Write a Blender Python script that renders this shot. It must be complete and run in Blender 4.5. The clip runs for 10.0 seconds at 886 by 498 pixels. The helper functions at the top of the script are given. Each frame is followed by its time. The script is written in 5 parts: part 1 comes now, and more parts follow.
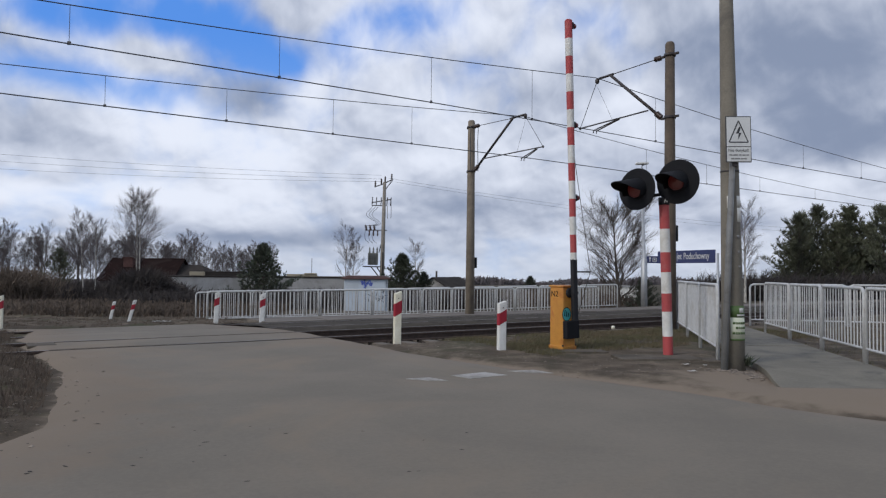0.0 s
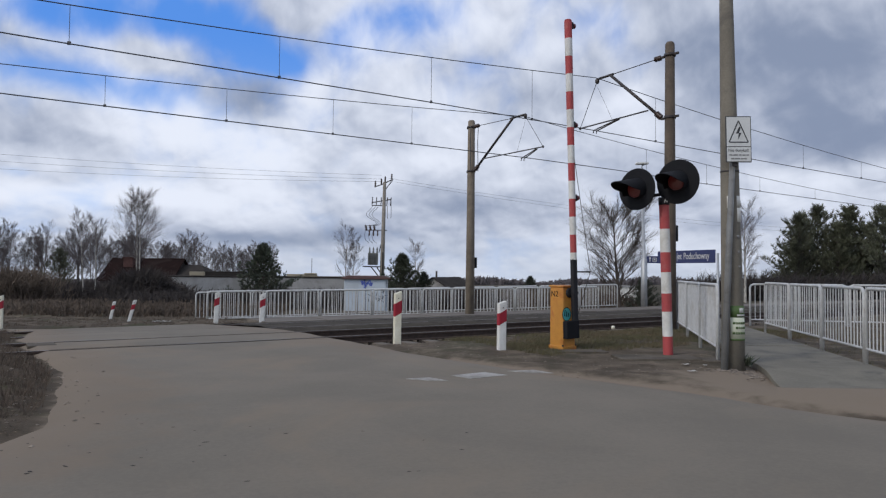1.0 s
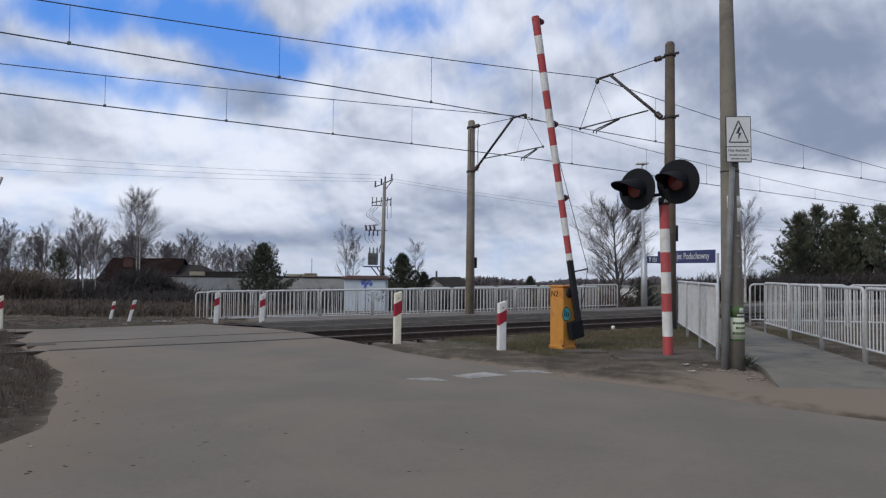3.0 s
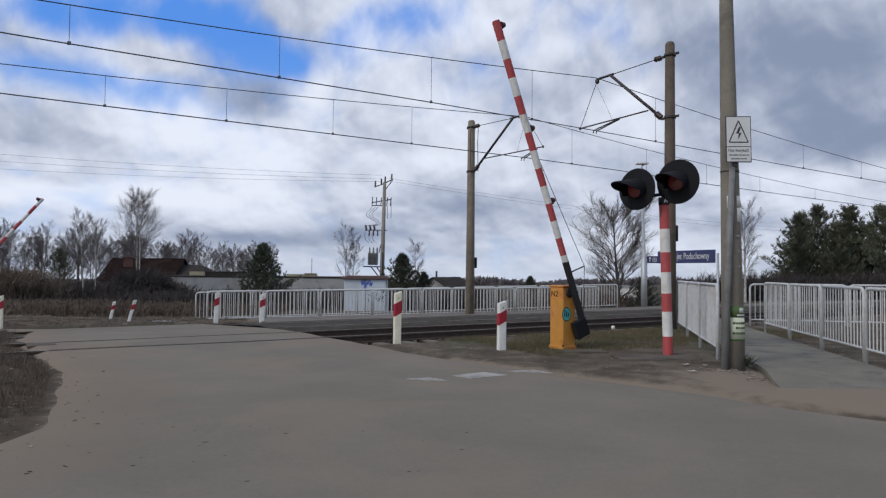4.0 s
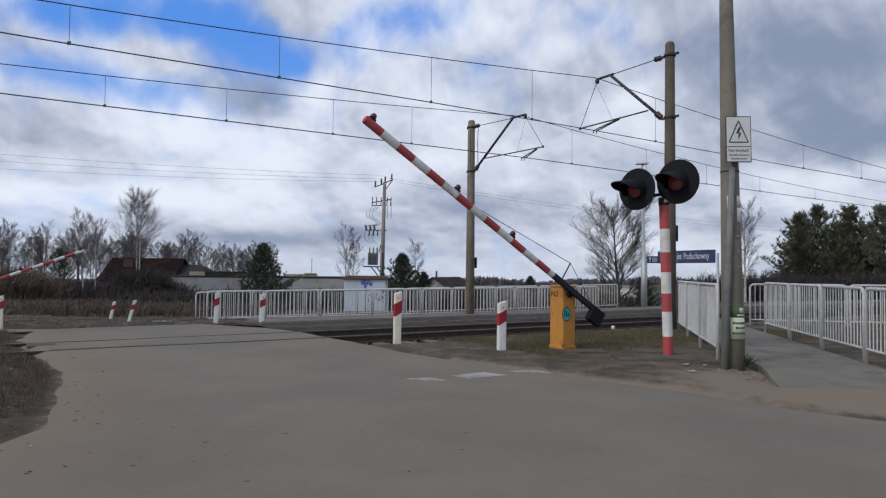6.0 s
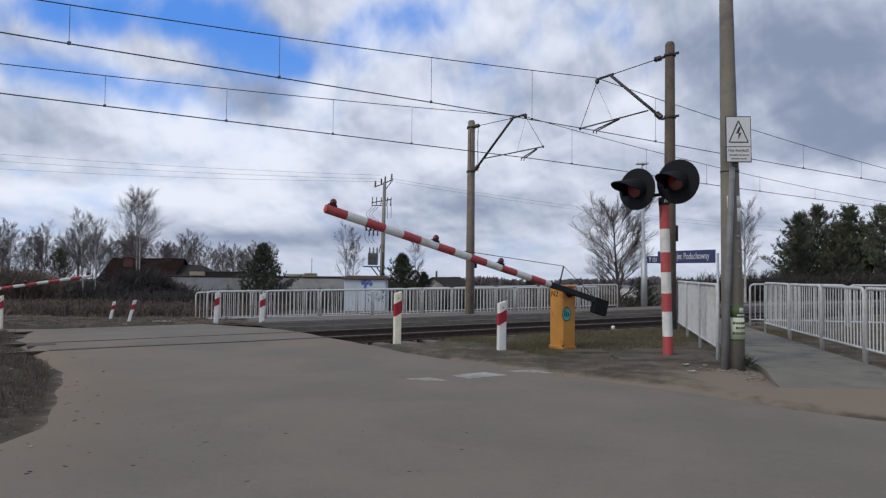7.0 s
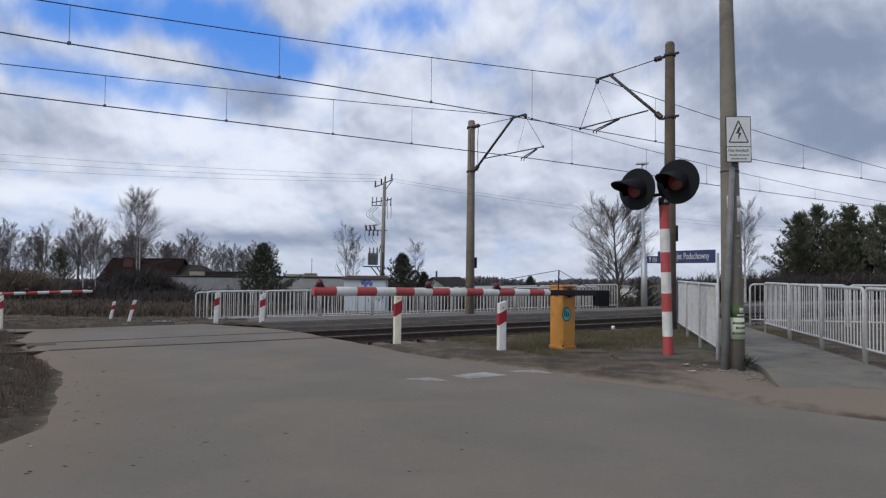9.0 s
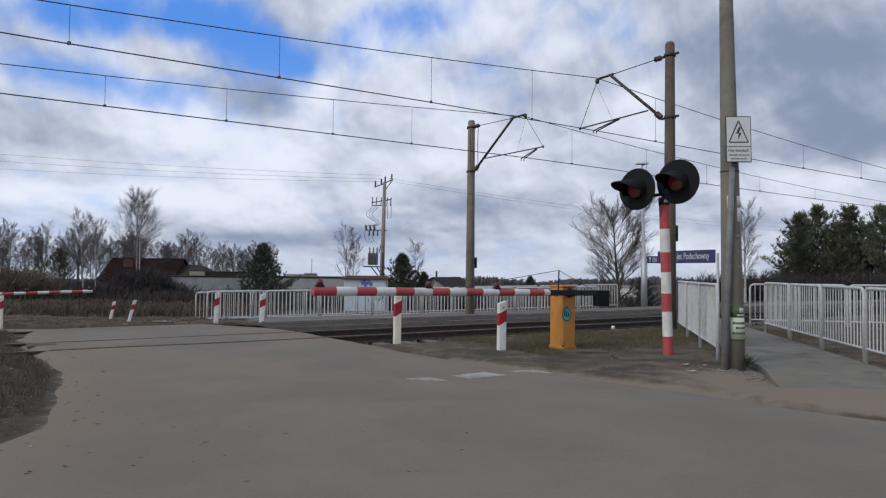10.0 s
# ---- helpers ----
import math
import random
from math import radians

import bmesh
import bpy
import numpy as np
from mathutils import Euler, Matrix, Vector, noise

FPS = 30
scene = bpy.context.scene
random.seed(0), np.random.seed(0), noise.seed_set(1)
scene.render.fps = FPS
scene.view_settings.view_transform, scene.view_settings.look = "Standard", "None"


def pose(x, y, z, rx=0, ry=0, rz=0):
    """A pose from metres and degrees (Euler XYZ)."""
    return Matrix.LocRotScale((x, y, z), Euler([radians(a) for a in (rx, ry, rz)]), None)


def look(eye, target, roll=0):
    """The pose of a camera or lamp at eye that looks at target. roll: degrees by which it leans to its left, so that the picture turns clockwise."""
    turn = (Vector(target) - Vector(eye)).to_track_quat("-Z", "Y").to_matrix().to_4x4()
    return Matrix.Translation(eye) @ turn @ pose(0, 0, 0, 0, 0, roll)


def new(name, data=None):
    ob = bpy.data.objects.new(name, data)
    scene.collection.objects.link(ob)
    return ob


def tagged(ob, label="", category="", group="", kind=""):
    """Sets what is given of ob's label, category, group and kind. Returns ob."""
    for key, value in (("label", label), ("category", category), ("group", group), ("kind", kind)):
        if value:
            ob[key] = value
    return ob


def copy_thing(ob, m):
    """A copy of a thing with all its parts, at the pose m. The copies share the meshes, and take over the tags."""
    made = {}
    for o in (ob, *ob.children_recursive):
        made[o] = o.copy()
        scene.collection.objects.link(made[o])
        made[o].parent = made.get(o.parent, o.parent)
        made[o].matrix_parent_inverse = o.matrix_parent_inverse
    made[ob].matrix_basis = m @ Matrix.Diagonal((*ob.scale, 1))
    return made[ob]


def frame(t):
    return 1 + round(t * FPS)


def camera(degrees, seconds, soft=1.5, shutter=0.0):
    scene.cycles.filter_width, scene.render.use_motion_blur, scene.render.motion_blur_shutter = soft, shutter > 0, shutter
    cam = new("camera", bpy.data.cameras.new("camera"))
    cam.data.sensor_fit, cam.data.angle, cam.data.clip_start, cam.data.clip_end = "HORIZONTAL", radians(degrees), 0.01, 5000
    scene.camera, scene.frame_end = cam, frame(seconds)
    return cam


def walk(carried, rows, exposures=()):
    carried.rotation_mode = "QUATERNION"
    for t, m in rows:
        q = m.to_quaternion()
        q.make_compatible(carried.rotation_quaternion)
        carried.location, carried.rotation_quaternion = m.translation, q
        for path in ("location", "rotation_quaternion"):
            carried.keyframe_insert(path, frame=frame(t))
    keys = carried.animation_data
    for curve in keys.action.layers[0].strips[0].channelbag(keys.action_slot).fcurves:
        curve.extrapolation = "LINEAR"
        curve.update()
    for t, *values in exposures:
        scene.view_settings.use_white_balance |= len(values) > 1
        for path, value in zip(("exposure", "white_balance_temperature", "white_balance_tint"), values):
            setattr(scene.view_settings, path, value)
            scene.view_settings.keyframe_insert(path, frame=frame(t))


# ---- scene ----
EYE = Vector((0, 0, 1.4))
cam = camera(65.05, 10.0, soft=1.25)
CAM_POSE = look(EYE, EYE + Vector((0, 100, 3.171)), roll=0.6)
walk(cam, [(0.0, CAM_POSE), (10.0, CAM_POSE)])

# ---- track frame: u runs along the rails, n across them, away from the camera ----
TRACK = 34.0
U = Vector((math.cos(radians(TRACK)), math.sin(radians(TRACK)), 0))
N = Vector((-U.y, U.x, 0))
AXES = (13.92, 17.92)


def tp(a, d, z=0.0):
    """A place from metres along and across the track."""
    return U * a + N * d + Vector((0, 0, z))


def smooth(a, b, x):
    t = min(1.0, max(0.0, (x - a) / (b - a)))
    return t * t * (3 - 2 * t)


def level(x, y):
    """Height of the road and the yards: level by the camera, falling gently behind the tracks."""
    d = N.x * x + N.y * y
    return -0.10 * smooth(14.5, 18.5, d) - 0.30 * smooth(18.5, 23, d) - 0.2 * smooth(24, 31, d) - 1.6 * smooth(34, 75, d) - 0.019 * max(0.0, d - 110)


# ---- world, sun ----
class Nodes:
    """Short way to write node trees."""
    def __init__(self, tree):
        self.t = tree

    def add(self, kind, ins=None, operation=None, data_type=None, interpolation_type=None, node_tree=None, attribute_name=None):
        nd = self.t.nodes.new(kind)
        if operation:
            nd.operation = operation
        if data_type:
            nd.data_type = data_type
        if interpolation_type:
            nd.interpolation_type = interpolation_type
        if node_tree:
            nd.node_tree = node_tree
        if attribute_name:
            nd.attribute_name = attribute_name
        for k, v in (ins or {}).items():
            if isinstance(v, bpy.types.NodeSocket):
                self.t.links.new(v, nd.inputs[k])
            else:
                nd.inputs[k].default_value = v
        return nd

    def math(self, op, a, b=0.0, c=0.0):
        return self.add("ShaderNodeMath", {0: a, 1: b, 2: c}, operation=op).outputs[0]

    def mix(self, f, a, b):
        nd = self.add("ShaderNodeMix", {0: f, 6: a, 7: b}, data_type="RGBA")
        return nd.outputs[2]

    def ramp(self, f, lo, hi, a=0.0, b=1.0):
        return self.add("ShaderNodeMapRange", {0: f, 1: lo, 2: hi, 3: a, 4: b}, interpolation_type="SMOOTHSTEP").outputs[0]

    def noise(self, vec, scale, detail=4.0, rough=0.55, dist=0.0):
        return self.add("ShaderNodeTexNoise", {"Vector": vec, "Scale": scale, "Detail": detail, "Roughness": rough, "Distortion": dist}).outputs[0]


def cloud_group():
    """Colour of a broken winter sky by direction: blue gaps, bright heaps, grey bellies."""
    g = bpy.data.node_groups.new("broken_sky", "ShaderNodeTree")
    g.interface.new_socket("Direction", in_out="INPUT", socket_type="NodeSocketVector")
    g.interface.new_socket("Colour", in_out="OUTPUT", socket_type="NodeSocketColor")
    q = Nodes(g)
    gi, go = q.add("NodeGroupInput"), q.add("NodeGroupOutput")
    unit = q.add("ShaderNodeVectorMath", {0: gi.outputs[0]}, operation="NORMALIZE").outputs[0]
    xyz = q.add("ShaderNodeSeparateXYZ", {0: unit})
    x, y, z = xyz.outputs
    az = q.math("MULTIPLY", q.math("ARCTAN2", x, y), 57.2958)
    el = q.math("MULTIPLY", q.math("ARCSINE", z), 57.2958)
    plane = q.add("ShaderNodeCombineXYZ", {0: q.math("DIVIDE", az, 10.0), 1: q.math("DIVIDE", el, q.math("MULTIPLY_ADD", el, 0.16, 4.9)), 2: 0.37}).outputs[0]

    shift = q.add("ShaderNodeCombineXYZ", {0: az, 1: el}).outputs[0]

    def blobs(rows, start):
        """Adds soft round patches, each (azimuth, elevation, width, height, amount)."""
        out = start
        for a, e, ra, re, amount in rows:
            d = q.add("ShaderNodeVectorMath", {0: shift, 1: (1 / ra, 1 / re, 0), 2: (-a / ra, -e / re, 0)}, operation="MULTIPLY_ADD").outputs[0]
            r = q.add("ShaderNodeVectorMath", {0: d, 1: d}, operation="DOT_PRODUCT").outputs["Value"]
            out = q.math("MULTIPLY_ADD", q.math("POWER", 0.3679, r), amount, out)
        return out

    def moved(dx, dy, dz):
        return q.add("ShaderNodeVectorMath", {0: plane, 1: (dx, dy, dz)}, operation="ADD").outputs[0]

    heap, above = q.noise(plane, 1.0, 6.0, 0.46, 0.2), q.noise(moved(0.04, 0.13, 0), 1.0, 6.0, 0.46, 0.2)
    fine, fine_above = q.noise(plane, 3.0, 5.0, 0.48, 0.3), q.noise(moved(0.02, 0.05, 0), 3.0, 5.0, 0.48, 0.3)
    soft = q.noise(moved(0.35, 0.42, 0.13), 0.9, 4.0, 0.5, 0.2)
    gaps = blobs(((-20.7, 19.3, 8.9, 2.4, -0.40), (-14.6, 16.9, 4.9, 2.1, -0.42), (-25.5, 13.1, 5.1, 1.5, -0.40), (-29.9, 17.7, 5.6, 1.9, -0.32), (-4.2, 20.4, 4.2, 1.7, -0.24), (-8.4, 18.8, 1.4, 2.3, -0.28), (13.0, 19.3, 3.3, 2.6, -0.28), (-30.8, 6.7, 2.3, 0.5, -0.24), (-13.0, 15.9, 2.3, 0.9, -0.22), (-29.4, 14.1, 5.1, 1.1, -0.22), (-22.8, 16.0, 2.8, 1.4, 0.20), (-31.9, 16.0, 2.3, 1.2, 0.18), (-12.2, 19.8, 1.7, 1.7, 0.24), (26.7, 12.6, 12.1, 7.9, 0.34), (-1.2, 10.2, 9.3, 4.2, 0.10)), 0.58)
    cover = q.math("MULTIPLY_ADD", q.math("SUBTRACT", fine, 0.5), 0.55, q.math("MULTIPLY_ADD", q.math("SUBTRACT", heap, 0.5), 0.85, gaps))
    dens = q.ramp(cover, 0.10, 0.62)
    shade = blobs(((-15.9, 13.6, 4.0, 1.7, 0.34), (-29.7, 9.6, 4.2, 1.7, 0.30), (-28.3, 6.2, 1.8, 0.7, 0.24), (-14.3, 2.4, 7.0, 0.7, 0.46), (-6.7, 3.1, 3.7, 0.7, 0.34), (27.4, 15.9, 8.9, 5.1, 0.52), (29.9, 9.7, 7.0, 2.6, 0.42), (21.2, 13.5, 2.8, 3.7, 0.16), (7.2, 14.7, 3.7, 2.1, 0.12), (4.0, 5.4, 7.5, 1.2, 0.34), (-23.8, 15.9, 2.3, 1.4, 0.18), (-4.0, 11.0, 2.8, 1.1, 0.14), (14.8, 7.3, 3.7, 0.9, 0.20), (-30.8, 14.3, 2.8, 1.1, 0.16), (24.7, 3.6, 5.6, 1.1, 0.16)), blobs(((-21.9, 12.4, 2.8, 1.0, -0.42), (-20.5, 10.3, 4.9, 1.7, -0.42), (-14.5, 8.8, 2.6, 2.1, -0.44), (-11.2, 13.4, 1.9, 2.1, -0.36), (-28.8, 5.3, 7.0, 1.0, -0.42), (-19.1, 5.7, 9.8, 1.2, -0.20), (-6.9, 18.2, 2.8, 1.9, -0.34), (-1.4, 9.0, 2.8, 1.0, -0.28), (2.4, 20.1, 3.7, 2.2, -0.24), (9.0, 17.4, 2.6, 1.4, -0.20), (-6.3, 6.6, 2.8, 1.1, -0.18), (10.4, 2.6, 8.9, 0.7, -0.18), (28.1, 7.2, 5.1, 0.7, -0.20), (15.7, 13.5, 3.7, 2.3, -0.12), (-2.5, 2.5, 3.3, 0.7, -0.16)), 0.42))
    shade = q.math("MULTIPLY_ADD", q.math("SUBTRACT", soft, 0.5), 0.75, shade)
    shade = q.math("MULTIPLY_ADD", q.math("SUBTRACT", above, heap), 1.3, shade)
    shade = q.math("MULTIPLY_ADD", q.math("SUBTRACT", fine_above, fine), 0.60, shade)
    shade = q.math("MULTIPLY_ADD", q.math("SUBTRACT", heap, 0.5), -0.35, shade)
    shade = q.ramp(shade, 0.04, 0.98)
    cloud = q.mix(shade, (0.80, 0.85, 0.97, 1), (0.245, 0.30, 0.43, 1))
    blue = q.mix(q.ramp(el, 4.0, 19.0), (0.36, 0.56, 0.94, 1), (0.10, 0.29, 0.80, 1))
    sky = q.mix(dens, blue, cloud)
    low = q.mix(q.ramp(el, -1.0, 4.0, 0.5, 0.0), sky, (0.52, 0.58, 0.69, 1))
    g.links.new(low, go.inputs[0])
    return g


SKY = cloud_group()
world = bpy.data.worlds.new("day")
scene.world = world
world.use_nodes = True
wt = world.node_tree
wt.nodes.clear()
w = Nodes(wt)
nishita = w.add("ShaderNodeTexSky")
nishita.sky_type, nishita.sun_disc, nishita.sun_elevation, nishita.sun_rotation = "NISHITA", False, radians(34), radians(-128)
sky_col = w.add("ShaderNodeGroup", {0: w.add("ShaderNodeTexCoord").outputs["Generated"]}, node_tree=SKY)
bg_a = w.add("ShaderNodeBackground", {0: nishita.outputs[0], 1: 0.05})
bg_b = w.add("ShaderNodeBackground", {0: sky_col.outputs[0], 1: 0.75})
both = w.add("ShaderNodeAddShader", {0: bg_a.outputs[0], 1: bg_b.outputs[0]})
w.add("ShaderNodeOutputWorld", {0: both.outputs[0]})

sun_data = bpy.data.lights.new("sun", "SUN")
sun_data.energy, sun_data.angle, sun_data.color = 1.3, radians(14), (1.0, 0.95, 0.88)
sun = new("sun", sun_data)
sun.matrix_world = look((-30, -24, 26), (0, 0, 0))
scene.view_settings.exposure = 0.0


# ---- materials ----
def mat(name, col, col2=None, rough=0.7, metal=0.0, scale=6.0, fine=60.0, bump=0.15, stain=None, stain_scale=1.2, stain_amount=0.5,
        vary=0.0, island=0.0, spec=0.5):
    """A worn surface: two tones mixed at two scales, an optional stain, fine relief."""
    m = bpy.data.materials.new(name)
    m.use_nodes = True
    t = m.node_tree
    q = Nodes(t)
    b = t.nodes["Principled BSDF"]
    pos = q.add("ShaderNodeTexCoord").outputs["Object"]
    col2 = col2 or tuple(c * 0.75 for c in col)
    big, small = q.noise(pos, scale, 5.0, 0.6, 0.3), q.noise(pos, fine, 3.0, 0.6)
    f = q.math("ADD", q.math("MULTIPLY", big, 0.65), q.math("MULTIPLY", small, 0.35))
    c = q.mix(q.ramp(f, 0.36, 0.64), (*col, 1), (*col2, 1))
    if stain:
        s = q.ramp(q.noise(pos, stain_scale, 6.0, 0.65, 0.6), 0.48, 0.66, 0.0, stain_amount)
        c = q.mix(s, c, (*stain, 1))
    if vary:
        r = q.add("ShaderNodeObjectInfo").outputs["Random"]
        c = q.add("ShaderNodeHueSaturation", {"Color": c, "Value": q.math("ADD", q.math("MULTIPLY", r, 2 * vary), 1 - vary)}).outputs[0]
    if island:
        r = q.add("ShaderNodeNewGeometry").outputs["Random Per Island"]
        c = q.add("ShaderNodeHueSaturation", {"Color": c, "Value": q.math("ADD", q.math("MULTIPLY", r, 2 * island), 1 - island)}).outputs[0]
    t.links.new(c, b.inputs["Base Color"])
    b.inputs["Metallic"].default_value = metal
    b.inputs["Specular IOR Level"].default_value = spec
    t.links.new(q.math("ADD", q.math("MULTIPLY", big, 0.24), rough - 0.12), b.inputs["Roughness"])
    if bump:
        bp = q.add("ShaderNodeBump", {"Strength": bump, "Distance": 0.01, "Height": f})
        t.links.new(bp.outputs[0], b.inputs["Normal"])
    return m


WHITE = mat("white_paint", (0.66, 0.66, 0.64), (0.54, 0.53, 0.50), 0.68, scale=4, bump=0.05, stain=(0.33, 0.29, 0.24), stain_scale=3.0, stain_amount=0.35, spec=0.3)
RED = mat("red_paint", (0.30, 0.014, 0.028), (0.24, 0.016, 0.028), 0.6, scale=5, bump=0.05, stain=(0.2, 0.05, 0.05), stain_amount=0.3, spec=0.3)
RED_FADED = mat("faded_red_paint", (0.40, 0.066, 0.070), (0.33, 0.062, 0.064), 0.68, scale=5, bump=0.05, stain=(0.4, 0.17, 0.15), stain_scale=3.0, stain_amount=0.35, spec=0.3)
CREAM = mat("yellowed_white_paint", (0.74, 0.71, 0.58), (0.6, 0.56, 0.43), 0.55, scale=5, bump=0.05, stain=(0.3, 0.26, 0.18), stain_amount=0.3)
BLACK = mat("black_paint", (0.013, 0.013, 0.016), (0.02, 0.02, 0.023), 0.6, bump=0.08, spec=0.25)
BLACK_MATT = mat("matt_black", (0.010, 0.011, 0.013), (0.014, 0.014, 0.017), 0.8, bump=0.05, spec=0.15)
ORANGE = mat("orange_paint", (0.50, 0.225, 0.035), (0.42, 0.185, 0.03), 0.5, scale=3, bump=0.06, stain=(0.34, 0.085, 0.02), stain_scale=1.9, stain_amount=0.85)
FENCE = mat("fence_white", (0.52, 0.525, 0.525), (0.43, 0.435, 0.435), 0.6, scale=8, bump=0.04, stain=(0.30, 0.26, 0.21), stain_scale=2.5, stain_amount=0.4)
CONCRETE = mat("weathered_concrete", (0.27, 0.245, 0.21), (0.19, 0.17, 0.145), 0.85, scale=2.0, fine=40, bump=0.5, stain=(0.10, 0.09, 0.075), stain_scale=1.1, stain_amount=0.6)
CONCRETE_DARK = mat("dark_concrete", (0.16, 0.135, 0.11), (0.10, 0.085, 0.07), 0.85, scale=2.0, fine=40, bump=0.5, stain=(0.06, 0.05, 0.04), stain_scale=1.4, stain_amount=0.6)
PAVING = mat("pavement_concrete", (0.172, 0.155, 0.120), (0.124, 0.113, 0.089), 0.9, scale=1.2, fine=30, bump=0.3, stain=(0.066, 0.063, 0.056), stain_scale=0.9, stain_amount=0.8)
GALV = mat("galvanised_steel", (0.42, 0.43, 0.44), (0.33, 0.34, 0.35), 0.5, metal=0.6, scale=5, bump=0.05)
STEEL_DARK = mat("dark_steel", (0.055, 0.05, 0.05), (0.04, 0.03, 0.028), 0.6, metal=0.3, scale=8, bump=0.15)
RAIL_TOP = mat("polished_rail", (0.11, 0.095, 0.085), (0.085, 0.07, 0.06), 0.5, metal=0.5, bump=0.03)
RUST = mat("rusty_rail", (0.060, 0.038, 0.028), (0.038, 0.026, 0.021), 0.85, scale=10, bump=0.3)
WIRE = mat("wire", (0.05, 0.05, 0.055), (0.035, 0.035, 0.04), 0.6, bump=0.0)
INSUL = mat("brown_insulator", (0.06, 0.035, 0.03), (0.04, 0.025, 0.02), 0.3, bump=0.0)
ASPHALT = mat("worn_asphalt", (0.178, 0.153, 0.120), (0.146, 0.128, 0.102), 0.9, scale=0.5, fine=28, bump=0.4, stain=(0.200, 0.160, 0.116), stain_scale=0.3, stain_amount=0.8, spec=0.3)
DIRT = mat("roadside_dirt", (0.088, 0.067, 0.046), (0.052, 0.041, 0.029), 0.97, scale=1.3, fine=35, bump=1.0, stain=(0.042, 0.045, 0.020), stain_scale=0.6, stain_amount=0.75, spec=0.2)
BALLAST = mat("dark_ballast", (0.058, 0.047, 0.040), (0.034, 0.028, 0.024), 0.95, scale=6, fine=25, bump=0.9, island=0.45, spec=0.1)
BANK = mat("grey_gravel_bank", (0.080, 0.070, 0.058), (0.048, 0.042, 0.036), 0.97, scale=2.0, fine=30, bump=0.9, stain=(0.05, 0.045, 0.034), stain_scale=0.7, stain_amount=0.6, spec=0.08)
LINE_WHITE = mat("worn_road_paint", (0.36, 0.345, 0.32), (0.19, 0.175, 0.155), 0.9, scale=2.6, fine=20, bump=0.1)


def dusty(m, name, col, amount):
    """Lays pale dust over a material where the mesh's own layer of that name says so."""
    t = m.node_tree
    q = Nodes(t)
    b = t.nodes["Principled BSDF"]
    old = b.inputs["Base Color"].links[0].from_socket
    layer = q.add("ShaderNodeAttribute", attribute_name=name).outputs["Fac"]
    n = q.noise(q.add("ShaderNodeTexCoord").outputs["Object"], 1.7, 6.0, 0.65, 0.4)
    f = q.ramp(q.math("ADD", layer, q.math("MULTIPLY", q.math("SUBTRACT", n, 0.5), 1.1)), 0.25, 0.75, 0.0, amount)
    t.links.new(q.mix(f, old, (*col, 1)), b.inputs["Base Color"])


dusty(DIRT, "dust", (0.205, 0.162, 0.120), 0.95)
dusty(ASPHALT, "dust", (0.180, 0.139, 0.100), 0.75)


def layer_of(ob, name, value):
    at = ob.data.attributes.new(name, "FLOAT", "POINT")
    for i, v in enumerate(ob.data.vertices):
        at.data[i].value = value(v.co.x, v.co.y)


# ---- mesh helpers ----
def obj(name, bm, material, parent=None, smooth_faces=False):
    me = bpy.data.meshes.new(name)
    bmesh.ops.recalc_face_normals(bm, faces=bm.faces)
    bm.to_mesh(me)
    bm.free()
    for m in (material if isinstance(material, (list, tuple)) else [material]):
        me.materials.append(m)
    if smooth_faces:
        for p in me.polygons:
            p.use_smooth = len(p.vertices) < 5
    ob = new(name, me)
    if parent:
        ob.parent = parent
    return ob


def part(name, bm, material, parent, label="", smooth_faces=False):
    ob = obj(name, bm, material, parent, smooth_faces)
    return tagged(ob, label) if label else ob


def share(name, source, parent, m):
    """Another piece on the same mesh."""
    ob = new(name, source.data)
    ob.parent = parent
    ob.matrix_basis = m
    return ob


def thing(name, m, label, category, group="", kind=""):
    e = new(name)
    e.empty_display_size = 0.2
    e.matrix_world = m
    return tagged(e, label, category, group, kind)


def box(bm, x0, x1, y0, y1, z0, z1, bevel=0.0, mi=0, m=None):
    r = bmesh.ops.create_cube(bm, size=1.0)
    vs = r["verts"]
    bmesh.ops.scale(bm, vec=(x1 - x0, y1 - y0, z1 - z0), verts=vs)
    bmesh.ops.translate(bm, vec=((x0 + x1) / 2, (y0 + y1) / 2, (z0 + z1) / 2), verts=vs)
    fs = list({f for v in vs for f in v.link_faces})
    if bevel:
        es = list({e for v in vs for e in v.link_edges})
        rr = bmesh.ops.bevel(bm, geom=es, offset=bevel, segments=2, affect="EDGES", profile=0.5)
        fs = list(set(rr["faces"]) | {f for f in fs if f.is_valid})
        vs = list({v for f in fs for v in f.verts})
    for f in fs:
        f.material_index = mi
    if m is not None:
        bmesh.ops.transform(bm, matrix=m, verts=vs)
    return vs


